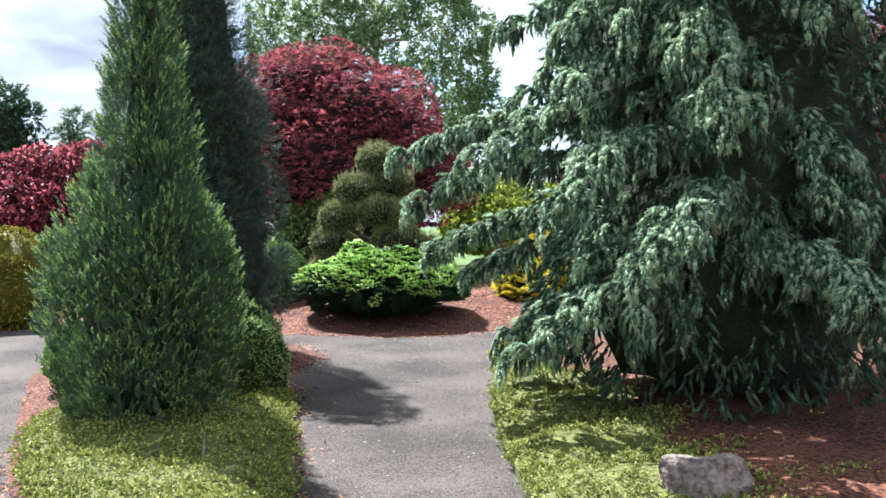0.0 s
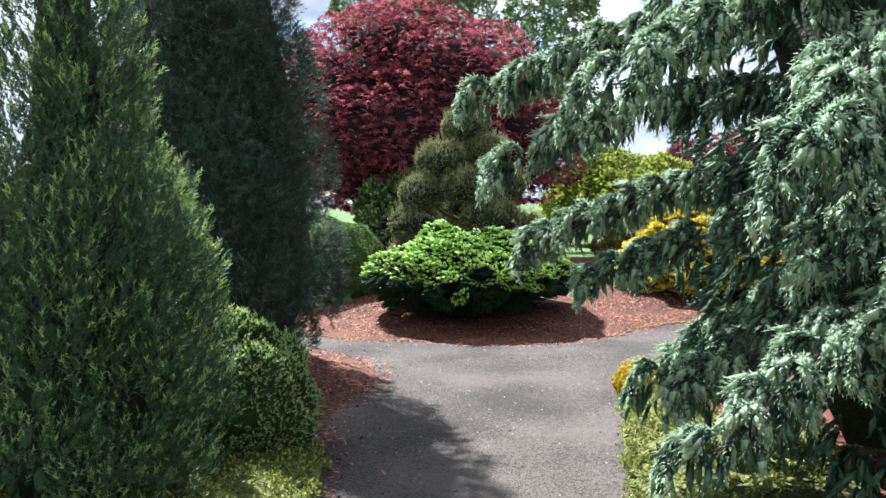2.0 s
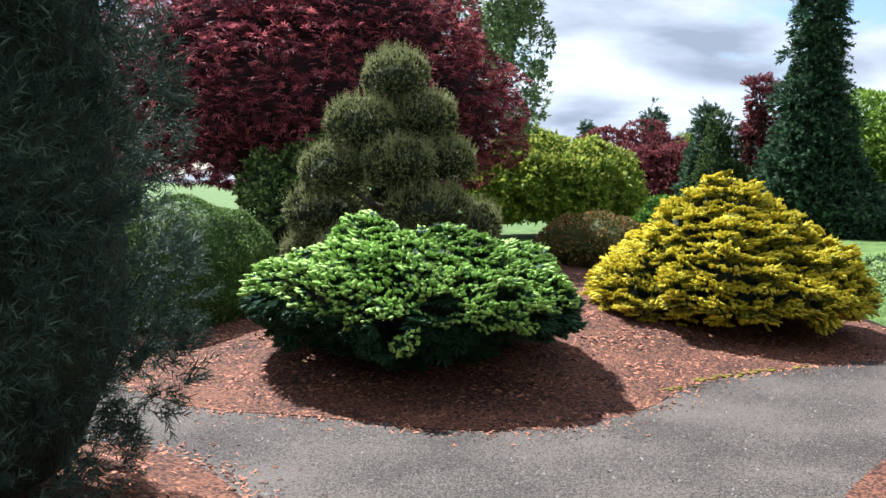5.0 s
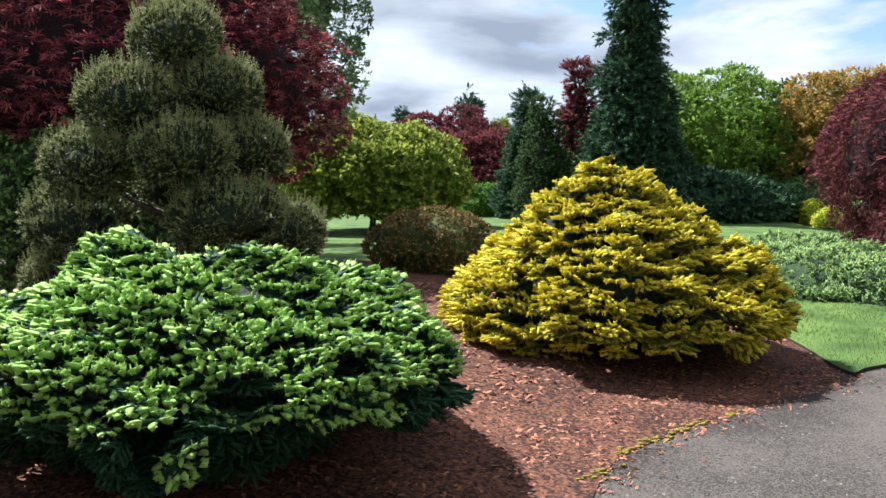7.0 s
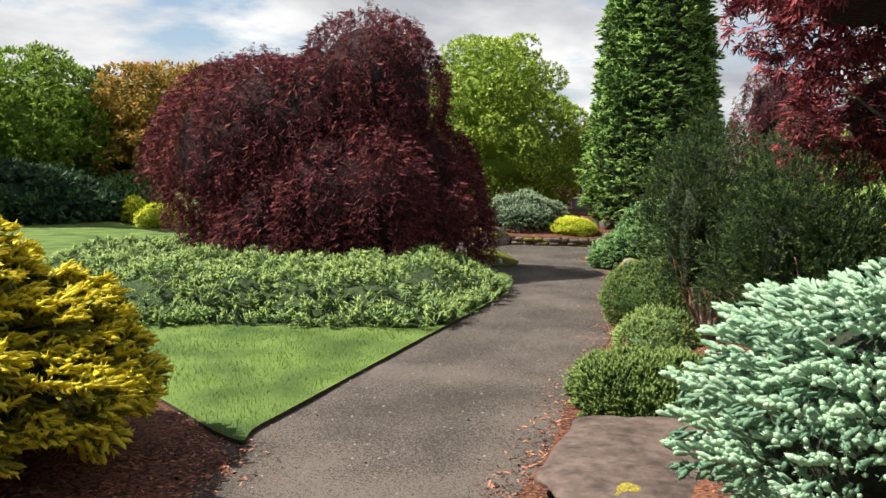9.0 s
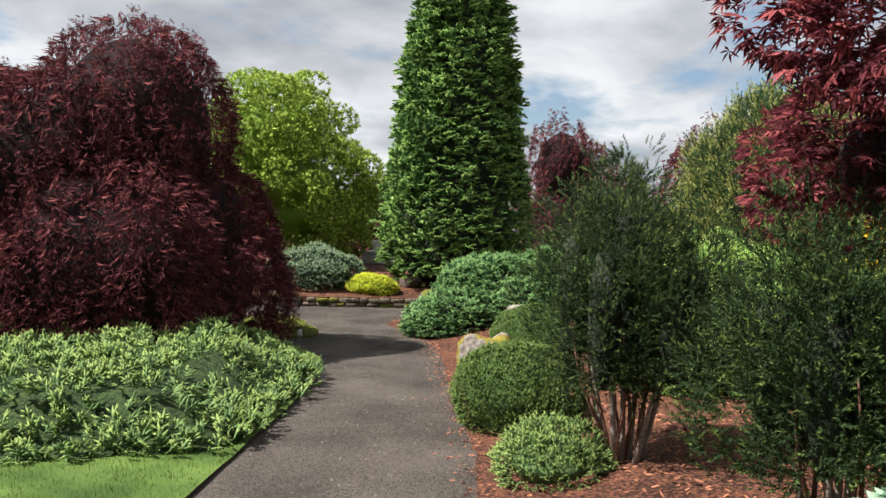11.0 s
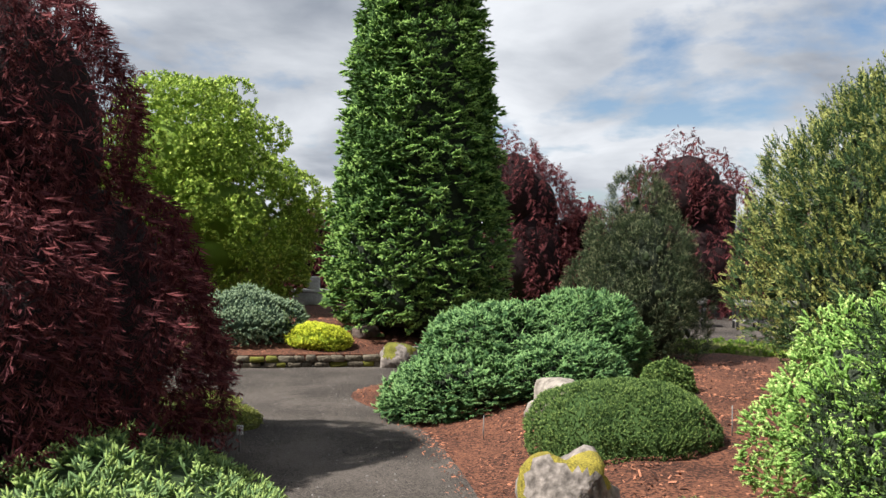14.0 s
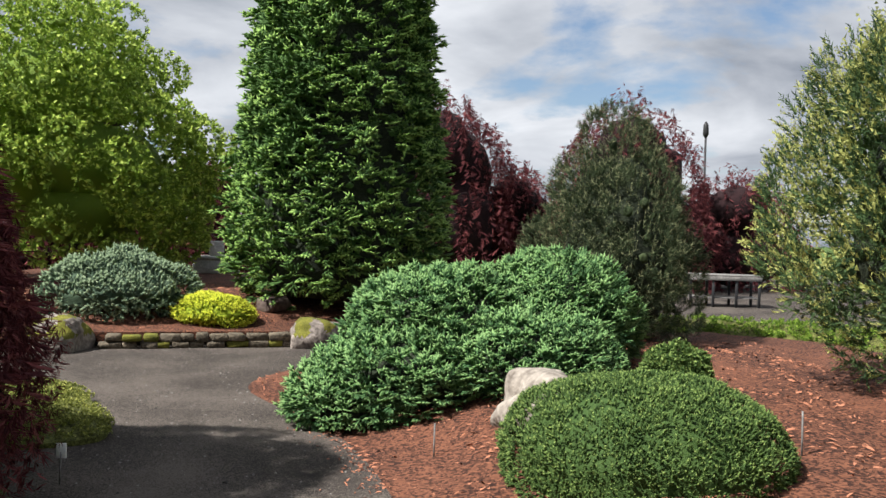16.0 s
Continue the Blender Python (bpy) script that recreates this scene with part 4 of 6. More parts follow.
class Bed:
    """A piece of ground with a smooth outline, rising from its rim."""

    def __init__(self, pts, rise, width, base=0.0, per=6, rough=0.02, extra=None):
        self.poly, self.rise, self.width, self.base, self.rough, self.extra = curve_round(pts, per), rise, width, base, rough, extra

    def heights(self, X):
        X = np.asarray(X, dtype=float).reshape(-1, 2)
        t = np.clip(edge_dist(self.poly, X) / self.width, 0, 1)
        h = self.base + self.rise * t * t * (3 - 2 * t)
        Q = np.concatenate([X, np.zeros((len(X), 1))], 1)
        h = h + self.rough * lumps(Q, 0.9, 3) * np.minimum(1, t * 3)
        if self.extra:
            h = h + self.extra(X) * np.minimum(1, t * 1.5)
        return np.where(inside(self.poly, X), h, 0.0)

    def z(self, x, y):
        return float(self.heights([[x, y]])[0])

    def build(self, name, material, step, label, category, skirt=0.12):
        from mathutils.geometry import delaunay_2d_cdt
        lo, hi = self.poly.min(0), self.poly.max(0)
        gx, gy = np.meshgrid(np.arange(lo[0], hi[0], step), np.arange(lo[1], hi[1], step))
        G = np.stack([gx.ravel(), gy.ravel()], 1)
        G = G + RNG.uniform(-0.25, 0.25, G.shape) * step
        G = G[inside(self.poly, G)]
        G = G[edge_dist(self.poly, G) > step * 0.4]
        n = len(self.poly)
        allp = np.concatenate([self.poly, G])
        vs, _, fs, *_ = delaunay_2d_cdt([Vector(p) for p in allp], [(i, (i + 1) % n) for i in range(n)], [], 1, 1e-5)
        X = np.array([v[:] for v in vs])
        t = np.clip(edge_dist(self.poly, X) / self.width, 0, 1)
        Z = self.heights(X)
        rim = edge_dist(self.poly, X) < 1e-4
        Z[rim] = self.base
        V = np.concatenate([X, Z[:, None]], 1)
        pieces = [(V, np.array([f[:] for f in fs]), 0)]
        low = np.concatenate([self.poly, np.full((n, 1), self.base)], 1)
        S = np.concatenate([low, low - np.array([0, 0, skirt])])
        F = [q for i in range(n) for q in ((i, (i + 1) % n, n + i), ((i + 1) % n, n + (i + 1) % n, n + i))]
        pieces.append((S, np.array(F), 1 if name == "lawn" else 0))
        return solo(name, pieces, [material, SOIL], label=label, category=category, kind="structure", smooth=True)

    def random(self, n, test=None):
        lo, hi = self.poly.min(0), self.poly.max(0)
        X = RNG.uniform(lo, hi, (n, 2))
        X = X[inside(self.poly, X)]
        if test is not None:
            X = X[test(X)]
        return X


big = np.array([[-700.0, -700, -0.06], [700, -700, -0.06], [700, 900, -0.06], [-700, 900, -0.06]])
solo("ground", [(big, [(0, 1, 2), (0, 2, 3)], 0)], [TURF], label="wide green grass ground of the garden", category="ground", kind="structure")

path_bed = Bed([(-12, -6), (8, -6), (24, 1), (46, -2), (46, 17), (26, 18.5), (21, 26), (16, 30), (10, 26), (4, 16.5), (-4, 24), (-5.4, 30), (-7.5, 30), (-7, 20), (-16, 14)],
               0.0, 1.0, 0.0, rough=0.006)
path_bed.build("path", GRAVEL, 0.35, "grey crushed gravel path between the planting beds", "gravel path")

main_bed = Bed([(-2.5, 12.75), (-1.6, 12.5), (-0.7, 12.25), (0.1, 12.35), (0.75, 12.9), (1.3, 13.7), (2.05, 14.2), (2.6, 14.5), (3.4, 14.9), (3.9, 15.3),
                (4.4, 16.6), (4.3, 18.5), (3.6, 20.5), (3.6, 23.5), (1.0, 25.5), (-4.0, 27), (-6.2, 24), (-5.6, 19), (-4.6, 15.8), (-3.5, 13.8)],
               0.26, 2.4, 0.003)
right_bed = Bed([(0.9, -3), (0.62, 3.4), (0.50, 5.2), (0.45, 6.4), (0.5, 8.2), (0.68, 9.9), (1.1, 10.8), (1.9, 11.8), (2.8, 12.65), (3.7, 13.3), (5.0, 13.7), (6.3, 14.2),
                 (8.6, 14.95), (10.9, 15.95), (13.2, 16.9), (14.6, 17.6), (15.4, 18.3), (16.8, 19.2), (18.6, 18.6), (20.8, 16.2), (21.5, 13.6), (19, 11), (14, 9), (9, 5), (8, -3)],
                0.22, 1.6, 0.003, extra=lambda X: 0.16 * np.clip((X[:, 0] - 13.0) / 2.5, 0, 1))
island = Bed([(-1.25, 2.6), (-0.85, 4.0), (-0.98, 5.4), (-1.22, 6.8), (-1.42, 8.0), (-1.60, 9.2), (-1.5, 10.3), (-1.8, 11.1), (-2.4, 11.7), (-3.4, 11.9), (-4.5, 11.2), (-4.4, 9.5),
              (-3.75, 7.8), (-3.2, 6.5), (-2.7, 5.4), (-2.1, 4.2), (-1.75, 2.8)], 0.14, 0.7, 0.003)
left_bed = Bed([(-6.1, 14.8), (-6.5, 13.3), (-8, 12.4), (-14, 11.6), (-22, 15), (-20, 34), (-8, 32), (-6.6, 22), (-6.0, 17)], 0.25, 1.5, 0.003)
wall_bed = Bed([(18.35, 23.2), (18.75, 21.9), (19.25, 20.9), (19.85, 19.6), (20.6, 18.4), (22.5, 17.3), (26, 17.4), (30, 20), (30, 30), (22, 29), (18.8, 25.6)], 0.35, 2.5, 0.19)
lawn = Bed([(4.0, 15.35), (4.3, 15.4), (5.5, 15.78), (7.3, 16.35), (7.75, 16.48), (8.3, 16.66), (10, 17.2), (11.3, 17.9), (12.3, 18.9), (13.6, 20.0), (15.2, 21.2), (16.6, 23.5), (15, 30),
            (18, 40), (4, 36), (3.2, 27), (3.8, 22), (4.4, 19), (4.45, 17)], 0.03, 0.6, 0.03, rough=0.01)
BEDS = [main_bed, right_bed, island, left_bed, wall_bed, lawn]


def gz(x, y):
    """Height of the ground at a place."""
    return max([0.0] + [b.z(x, y) for b in BEDS])


main_bed.build("mulch_bed_1", MULCH, 0.3, "raised planting bed of reddish brown bark mulch", "planting bed")
right_bed.build("mulch_bed_2", MULCH, 0.35, "long bermed bed of reddish bark mulch along the path", "planting bed")
island.build("mulch_bed_3", MULCH, 0.25, "narrow island bed of bark mulch between two paths", "planting bed")
left_bed.build("mulch_bed_4", MULCH, 0.6, "wide bark mulch bed beyond the crossing path", "planting bed")
wall_bed.build("mulch_bed_5", MULCH, 0.5, "orange bark mulch bed held by a low stone wall", "planting bed")
lawn.build("lawn", TURF, 0.4, "mown bright green lawn with a crisp cut edge", "lawn")

# ---------- plants, near to far ----------
def at(x, y, sink=0.03):
    return (x, y, gz(x, y) - sink)


def near_island():
    ob = turned_plant("columnar_juniper", at(-2.28, 6.75), "tall feathery green columnar juniper beside the gravel path", "juniper",
                      [(0.03, 0.36), (0.3, 0.50), (0.7, 0.58), (1.1, 0.56), (1.5, 0.36), (1.85, 0.22), (2.5, 0.12), (3.2, 0.07), (4.0, 0.05), (4.8, 0.02)], "juniper", T_FEATHER + T_FEATHER_OLD,
                      900, 14, 0.11, 0.10, (0.07, 0.14), wob=0.06, lump=0.5, up=1.3, jitter=0.3, core=0.74, trunk=(4.5, 0.09), seed=3, lobes=(260, 0.13, 2.0, 0.45), old=T_FEATHER_OLD)
    turned_plant("dark_pine", at(-3.0, 10.4), "dark dense upright pine with long soft needles", "pine tree",
                 [(0.2, 0.74), (0.7, 0.95), (1.5, 0.93), (2.5, 0.80), (3.4, 0.60), (4.2, 0.40), (4.8, 0.22), (5.2, 0.05)], "pine", T_PINE,
                 1150, 8, 0.14, 0.06, (0.09, 0.155), wob=0.10, lump=0.8, up=0.5, core=0.86, trunk=(5.0, 0.11), seed=5, lobes=(260, 0.20, 1.2, 0.25))
    turned_plant("dwarf_spruce", at(-1.93, 7.8), "low rounded dwarf spruce with pale new tips", "dwarf spruce",
                 [(0.0, 0.40), (0.25, 0.48), (0.5, 0.40), (0.64, 0.24), (0.72, 0.05)], "dwarf", T_PLUME, 640, 8, 0.06, 0.03, (0.05, 0.08), wob=0.05, lump=0.3, up=0.9, jitter=0.22, out=0.5, core=0.78, seed=6)
    turned_plant("small_boxwood", at(-3.25, 8.0), "small clipped dark green boxwood ball in mulch", "boxwood",
                 [(0.0, 0.2), (0.2, 0.33), (0.4, 0.30), (0.55, 0.05)], "green", T_TINY, 220, 7, 0.05, 0.02, (0.04, 0.07), wob=0.02, up=0.2, core=0.88, seed=7)


def middle_bed():
    # lower half coloured dark for the shade beneath its flat top
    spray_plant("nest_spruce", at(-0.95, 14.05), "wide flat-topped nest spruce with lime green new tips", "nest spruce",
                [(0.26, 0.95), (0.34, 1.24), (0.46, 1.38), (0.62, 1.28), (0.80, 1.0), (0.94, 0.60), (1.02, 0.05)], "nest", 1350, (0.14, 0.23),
                wob=0.12, lump=0.55, lift=-0.12, rise=0.36, core=0.66, tmpl=T_TUFT, lit_from=0.47, skirt=[(0.04, 0.55), (0.16, 0.8), (0.34, 1.0)], seed=8)
    spray_plant("golden_spruce", at(2.45, 16.5), "broad conical golden spruce with bright yellow branch tips", "golden spruce",
                [(0.08, 1.22), (0.2, 1.48), (0.45, 1.36), (0.75, 1.04), (1.0, 0.78), (1.25, 0.46), (1.50, 0.10)], "gold", 1500, (0.16, 0.27),
                wob=0.11, lump=0.55, lift=0.14, rise=0.2, tier=0.17, core=0.74, trunk=(1.35, 0.07), seed=9)
    turned_plant("round_boxwood", at(-3.45, 15.9), "large clipped rounded boxwood with pale fresh top", "boxwood",
                 [(0.0, 0.74), (0.35, 0.92), (0.80, 0.90), (1.12, 0.64), (1.30, 0.05)], "dome", T_TINY, 1100, 9, 0.08, 0.02, (0.035, 0.06), wob=0.04, up=0.5, core=0.93, seed=10)
    blob_plant("laurel_shrub", at(-2.85, 20.3), "glossy dark green broadleaf shrub behind clipped shrubs", "shrub",
               [((0, 0, 0.7), (0.85, 0.8, 0.8)), ((0.3, -0.1, 1.4), (0.6, 0.6, 0.55)), ((-0.4, 0, 1.2), (0.5, 0.5, 0.5)), ((1.4, 0.2, 0.45), (0.9, 0.7, 0.7))], "dome", T_BUNCH,
               560, 7, 0.12, 0.05, (0.09, 0.16), up=0.2, seed=11, core=0.85)
    turned_plant("russet_dome_shrub", at(1.95, 22.0), "rounded olive shrub with russet new growth", "shrub",
                 [(0.0, 0.7), (0.35, 0.95), (0.6, 0.85), (0.8, 0.5), (0.9, 0.05)], "russet", T_TINY, 360, 7, 0.08, 0.03, (0.06, 0.11), wob=0.05, up=0.3, core=0.88, seed=12)


PADS = [((0.02, 0, 2.46), 0.36, 0.28), ((-0.40, -0.2, 1.90), 0.38, 0.30), ((0.40, 0.0, 2.02), 0.34, 0.28), ((-0.78, -0.1, 1.40), 0.34, 0.27), ((0.10, -0.45, 1.48), 0.36, 0.28), ((0.66, 0, 1.52), 0.32, 0.28),
        ((-0.92, 0.0, 0.92), 0.40, 0.28), ((0.45, -0.4, 0.98), 0.46, 0.28), ((-0.48, -0.55, 0.48), 0.36, 0.26), ((0.98, 0.1, 0.80), 0.38, 0.27), ((-1.08, 0.1, 0.42), 0.30, 0.24), ((0.0, 0.5, 1.2), 0.42, 0.34), ((0.1, 0.4, 1.9), 0.36, 0.3)]


def cloud_pine():
    """Cloud-pruned pine: each pad of needles is a part."""
    topiary = thing("cloud_pruned_pine", at(-1.32, 17.3), "cloud-pruned pine trained into stacked rounded pads", "topiary pine")
    trunk_part(topiary, 2.3, 0.09, lean=(0.05, 0.0))
    for k, (c, r, h) in enumerate(PADS):
        c = (c[0] * 0.92, c[1], c[2] * 1.04)
        r, h = r * 0.93, h * 0.84
        P, N = blob_points([((0, 0, 0), (r, r, h))], 150, 0.03, 0.3, k, low=-0.75)
        P = P + np.array(c)
        sel = N[:, 2] > 0.1
        # each pad holds a ball coloured dark for the shade under its needles
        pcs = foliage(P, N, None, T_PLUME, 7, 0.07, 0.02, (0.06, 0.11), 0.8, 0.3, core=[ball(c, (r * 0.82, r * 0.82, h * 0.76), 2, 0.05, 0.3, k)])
        Q, A = clumped(P[sel], N[sel], 4, 0.08, 0.03, 0.15)
        pcs += scatter(T_CANDLE, Q, unit(A * 0.4 + np.array([0, 0, 1.0])), RNG.uniform(0.11, 0.21, len(Q)))
        np_part("foliage_pad", pcs, [*L["topiary"], INNER_SHADE], topiary)
        t = np.linspace(0, 1, 6)[:, None]
        a, b = np.array([0.02, 0, max(0.3, c[2] - 0.45)]), np.array(c)
        np_part("limb", [(*tube(a + (b - a) * t + np.array([0, 0, -0.08]) * np.sin(t * 3.14), 0.028 * (1.3 - t[:, 0]), 6), 0)], [BARK], topiary, smooth=True)


def bough(parent, h, az, reach, drop, width, seed, thin_=1.0):
    """A bough that arches out and carries drooping paws of plump shoots."""
    g = np.random.default_rng(seed)
    t = np.linspace(0, 1, 12)
    up = 0.16 * reach
    ca, sa = math.cos(az), math.sin(az)
    side = 0.12 * reach * np.sin(t * 2.6 + g.uniform(0, 6)) * t
    x = reach * t
    z = h + up * np.sin(t * np.pi * 0.8) - drop * t ** 2.2 + np.where(t > 0.9, 0.4 * (t - 0.9), 0)
    pts = np.stack([ca * x - sa * side, sa * x + ca * side, z], 1)
    pieces = [(*tube(pts, 0.03 * (1.15 - t), 5), 2)]
    near = h < 4.2 and ca < 0.3
    count = max(5, int((13 if near else 6) * reach / 1.9))
    sidev, fwd, down = np.array([-sa, ca, 0.0]), np.array([ca, sa, 0.0]), np.array([0, 0, -1.0])
    tops, unders = [], []
    for j in range(count):
        s = 0.30 + 0.70 * (j + g.uniform(0, 0.6)) / count
        p0 = np.array([np.interp(s, t, pts[:, k]) for k in range(3)])
        ln = width * g.uniform(0.65, 1.15) * (1.15 - 0.35 * s)
        way = fwd * g.uniform(0.5, 0.9) + sidev * (1 if j % 2 else -1) * g.uniform(0.1, 0.9)
        m = int(38 * thin_) if near else 10
        u = g.uniform(0.05, 1.0, m) ** 0.8
        C = p0 + way * (ln * u)[:, None] - down * (ln * 0.30 * np.sin(u * 2.2))[:, None] + down * (ln * 0.75 * u ** 2.6)[:, None]
        T = unit(way * (1 - 0.3 * u)[:, None] + down * (1.5 * u ** 1.6 - 0.3)[:, None])
        lat = unit(np.cross(T, down))
        w = g.uniform(-1.0, 1.0, m) * 1.5
        o = lat * np.sin(w)[:, None] - down * np.cos(w)[:, None] * 0.75
        A = T * 0.75 + o * 0.55 + down * (0.10 + 0.45 * np.abs(np.sin(w)) + 0.35 * u)[:, None] + g.normal(size=(m, 3)) * 0.10
        tops.append((C + o * 0.045, A))
        # undershoots, wholly in the darker needle colour
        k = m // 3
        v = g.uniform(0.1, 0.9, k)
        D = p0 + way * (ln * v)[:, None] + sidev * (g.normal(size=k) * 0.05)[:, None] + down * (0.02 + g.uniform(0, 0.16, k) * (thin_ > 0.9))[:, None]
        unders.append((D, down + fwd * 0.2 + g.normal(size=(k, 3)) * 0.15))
    for tm, group, lo, hi in ((T_DROOP, tops, 0.09, 0.145), (T_DROOP_DARK, unders, 0.09, 0.15)):
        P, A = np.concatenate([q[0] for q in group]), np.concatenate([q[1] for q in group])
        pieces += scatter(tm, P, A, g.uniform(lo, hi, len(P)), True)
    return np_part("bough", pieces, [*L["blue"], BARK], parent)


wsx, wsy = 2.35, 7.25


def weeping_spruce():
    ob = thing("weeping_blue_spruce", at(wsx, wsy), "huge weeping blue spruce with drooping silvery green boughs", "weeping spruce")
    trunk_part(ob, 7.4, 0.17)
    # hanging inner shoots round a core whose dark colour stands for shade
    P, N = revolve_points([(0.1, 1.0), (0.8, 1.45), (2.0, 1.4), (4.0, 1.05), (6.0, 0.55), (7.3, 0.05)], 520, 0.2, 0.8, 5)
    np_part("inner_foliage_core", foliage(P, N, None, T_DROOP_DARK, 9, 0.2, 0.06, (0.10, 0.16), -1.1, 0.3, core=[revolve_mesh([(0.15, 0.8), (0.8, 1.15), (2.0, 1.1), (4.0, 0.8), (6.0, 0.4), (7.2, 0.05)], 1.0, 0.15, 0.7, 5)]),
            [L["blue"][0], L["blue"][0], INNER_SHADE], ob)
    g = np.random.default_rng(21)
    for k in range(64):
        h = 0.55 + 6.6 * (k + 0.5) / 64
        reach = (2.2 if h < 3.4 else 2.2 - (h - 3.4) * 0.42) * g.uniform(0.76, 1.06)
        az = 2.4 * k + g.uniform(-0.3, 0.3)
        if math.cos(az) < -0.45 and 1.8 < h < 2.75:
            continue
        if math.cos(az) < -0.2:
            reach = min(reach, 1.75 + 0.15 * math.sin(k))
        bough(ob, h, az, reach, reach * g.uniform(0.2, 0.5), g.uniform(0.26, 0.40), 100 + k)
    for k in range(22):
        h = 0.8 + 3.0 * (k + 0.5) / 22
        if 2.0 < h < 2.7 and (k * 0.618) % 1.0 < 0.35:
            continue
        reach = (1.55 if h < 2.6 else 1.55 - (h - 2.6) * 0.25) * g.uniform(0.8, 1.1)
        bough(ob, h, -2.85 + 2.6 * ((k * 0.618) % 1.0), reach, reach * g.uniform(0.3, 0.6), g.uniform(0.30, 0.42), 300 + k)
    for h, tx, ty, tz, w in ((1.95, -0.33, 7.27, 1.84, 0.34), (1.6, -0.24, 7.5, 1.42, 0.34), (1.2, -0.05, 7.78, 1.02, 0.30), (1.0, 0.22, 7.27, 0.84, 0.30), (0.6, 0.62, 6.5, 0.42, 0.34), (2.0, 0.35, 6.1, 1.72, 0.40), (3.1, 0.6, 6.9, 2.8, 0.40),
                             (2.5, 1.0, 5.95, 2.15, 0.42), (1.7, 0.84, 5.2, 1.34, 0.42), (1.3, 1.42, 4.85, 1.02, 0.40), (0.75, 0.75, 5.6, 0.40, 0.36), (0.9, 2.2, 4.9, 0.75, 0.40)):
        dx, dy = tx - wsx, ty - wsy
        re = math.hypot(dx, dy)
        bough(ob, h, math.atan2(dy, dx), re, h + 0.095 * re - tz - 0.06, w * 0.85, int(tx * 100 + tz * 10) + 900, 0.8)


def maples():
    blob_plant("red_japanese_maple", at(-3.1, 23.0), "large spreading Japanese maple with crimson and burgundy leaves", "maple tree",
               [((0, 0, 2.6), (3.5, 3.0, 2.0)), ((-1.3, -0.4, 3.6), (2.0, 1.9, 1.7)), ((0.9, -0.2, 4.0), (2.0, 1.9, 1.5)), ((-0.4, 0, 4.8), (1.5, 1.4, 1.2)), ((2.0, -0.3, 2.6), (1.7, 1.7, 1.5)), ((-2.4, -0.3, 2.7), (1.5, 1.5, 1.5))],
               "red", T_PALM, 1900, 10, 0.20, 0.06, (0.08, 0.14), wob=0.2, lump=1.2, up=-0.2, flat=True, core=0.72, lobes=(190, 0.50, 0.6, 0.55), trunk=(3.4, 0.16), limbs=7, reach=2.2, seed=40, inner=INNER_RED_SHADE)
    blob_plant("birch_tree", at(-2.4, 31.0, 0.0), "tall airy pale green birch with drooping twigs", "birch tree",
               [((0, 0, 6.0), (3.4, 3.0, 3.2)), ((-1.5, 0, 8.0), (2.4, 2.2, 2.6)), ((1.6, 0, 7.6), (2.3, 2.2, 2.8)), ((0.2, 0, 10.0), (2.0, 2.0, 2.4)), ((2.3, 0, 4.4), (1.8, 1.8, 2.4)), ((-2.2, 0, 4.6), (1.8, 1.8, 2.0))],
               "birch", T_FAR, 1500, 8, 0.40, 0.15, (0.13, 0.24), wob=0.5, lump=1.4, up=-0.5, core=0.0, trunk=(10.5, 0.2), limbs=14, reach=3.0, seed=41, bark=PALE_BARK)
    wm = thing("weeping_maple", at(11.6, 21.1), "broad weeping laceleaf maple with burgundy curtains to the ground", "weeping maple")
    bl = [((0, 0, 0.85), (2.32, 2.23, 1.75)), ((0.31, -0.31, 2.75), (1.14, 1.09, 1.45)), ((-0.82, 0.98, 1.95), (1.68, 1.62, 1.45)), ((0.64, -0.73, 1.2), (1.32, 1.23, 1.45)), ((-0.18, 0.18, 2.4), (1.27, 1.27, 1.1))]
    C, CN = blob_points(bl, 420, 0.12, 0.9, 44, zmin=0.3)
    P, N, body = lobed(C, CN, 3900, 0.40, 1.05, 0.5, 44)
    hi = P[:, 2] > 0.1
    P, N = P[hi], N[hi]
    for q in sectors(P, 12):
        np_part("weeping_bough", strands(P[q], N[q], T_LACE, 16, 0.028, (0.05, 0.08), 0.03), [*L["weeper"], INNER_RED_SHADE], wm)
    # core balls behind the curtains, coloured dark for the tree's shaded depth
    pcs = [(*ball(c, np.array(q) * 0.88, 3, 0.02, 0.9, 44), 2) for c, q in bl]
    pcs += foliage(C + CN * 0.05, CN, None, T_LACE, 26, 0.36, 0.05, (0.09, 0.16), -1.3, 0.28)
    np_part("inner_growth_core", pcs, [*L["weeper"], INNER_RED_SHADE], wm)
    trunk_part(wm, 3.8, 0.17)
    limb_parts(wm, 1.6, 2.8, 7, 1.0, 0.07, seed=3)
    # maple that overhangs the path bed
    blob_plant("crimson_maple", at(6.8, 11.5), "crimson Japanese maple overhanging the planting bed", "maple tree",
               [((0, 0, 2.75), (1.5, 1.5, 1.0)), ((-1.15, 0.75, 2.55), (0.70, 0.45, 0.45)), ((-0.6, -0.1, 3.4), (1.2, 1.0, 0.75)), ((0.4, 0.2, 3.6), (1.1, 1.1, 0.8)), ((0.7, -0.6, 2.1), (1.0, 1.0, 0.8)), ((0.9, 0.6, 1.9), (0.9, 0.8, 0.6))],
               "red", T_PALM, 1300, 10, 0.16, 0.05, (0.06, 0.11), wob=0.1, lump=0.8, up=-0.2, flat=True, core=0.66, lobes=(80, 0.34, 0.55, 0.5), trunk=(2.8, 0.08), limbs=7, reach=1.2, seed=46, inner=INNER_RED_SHADE)


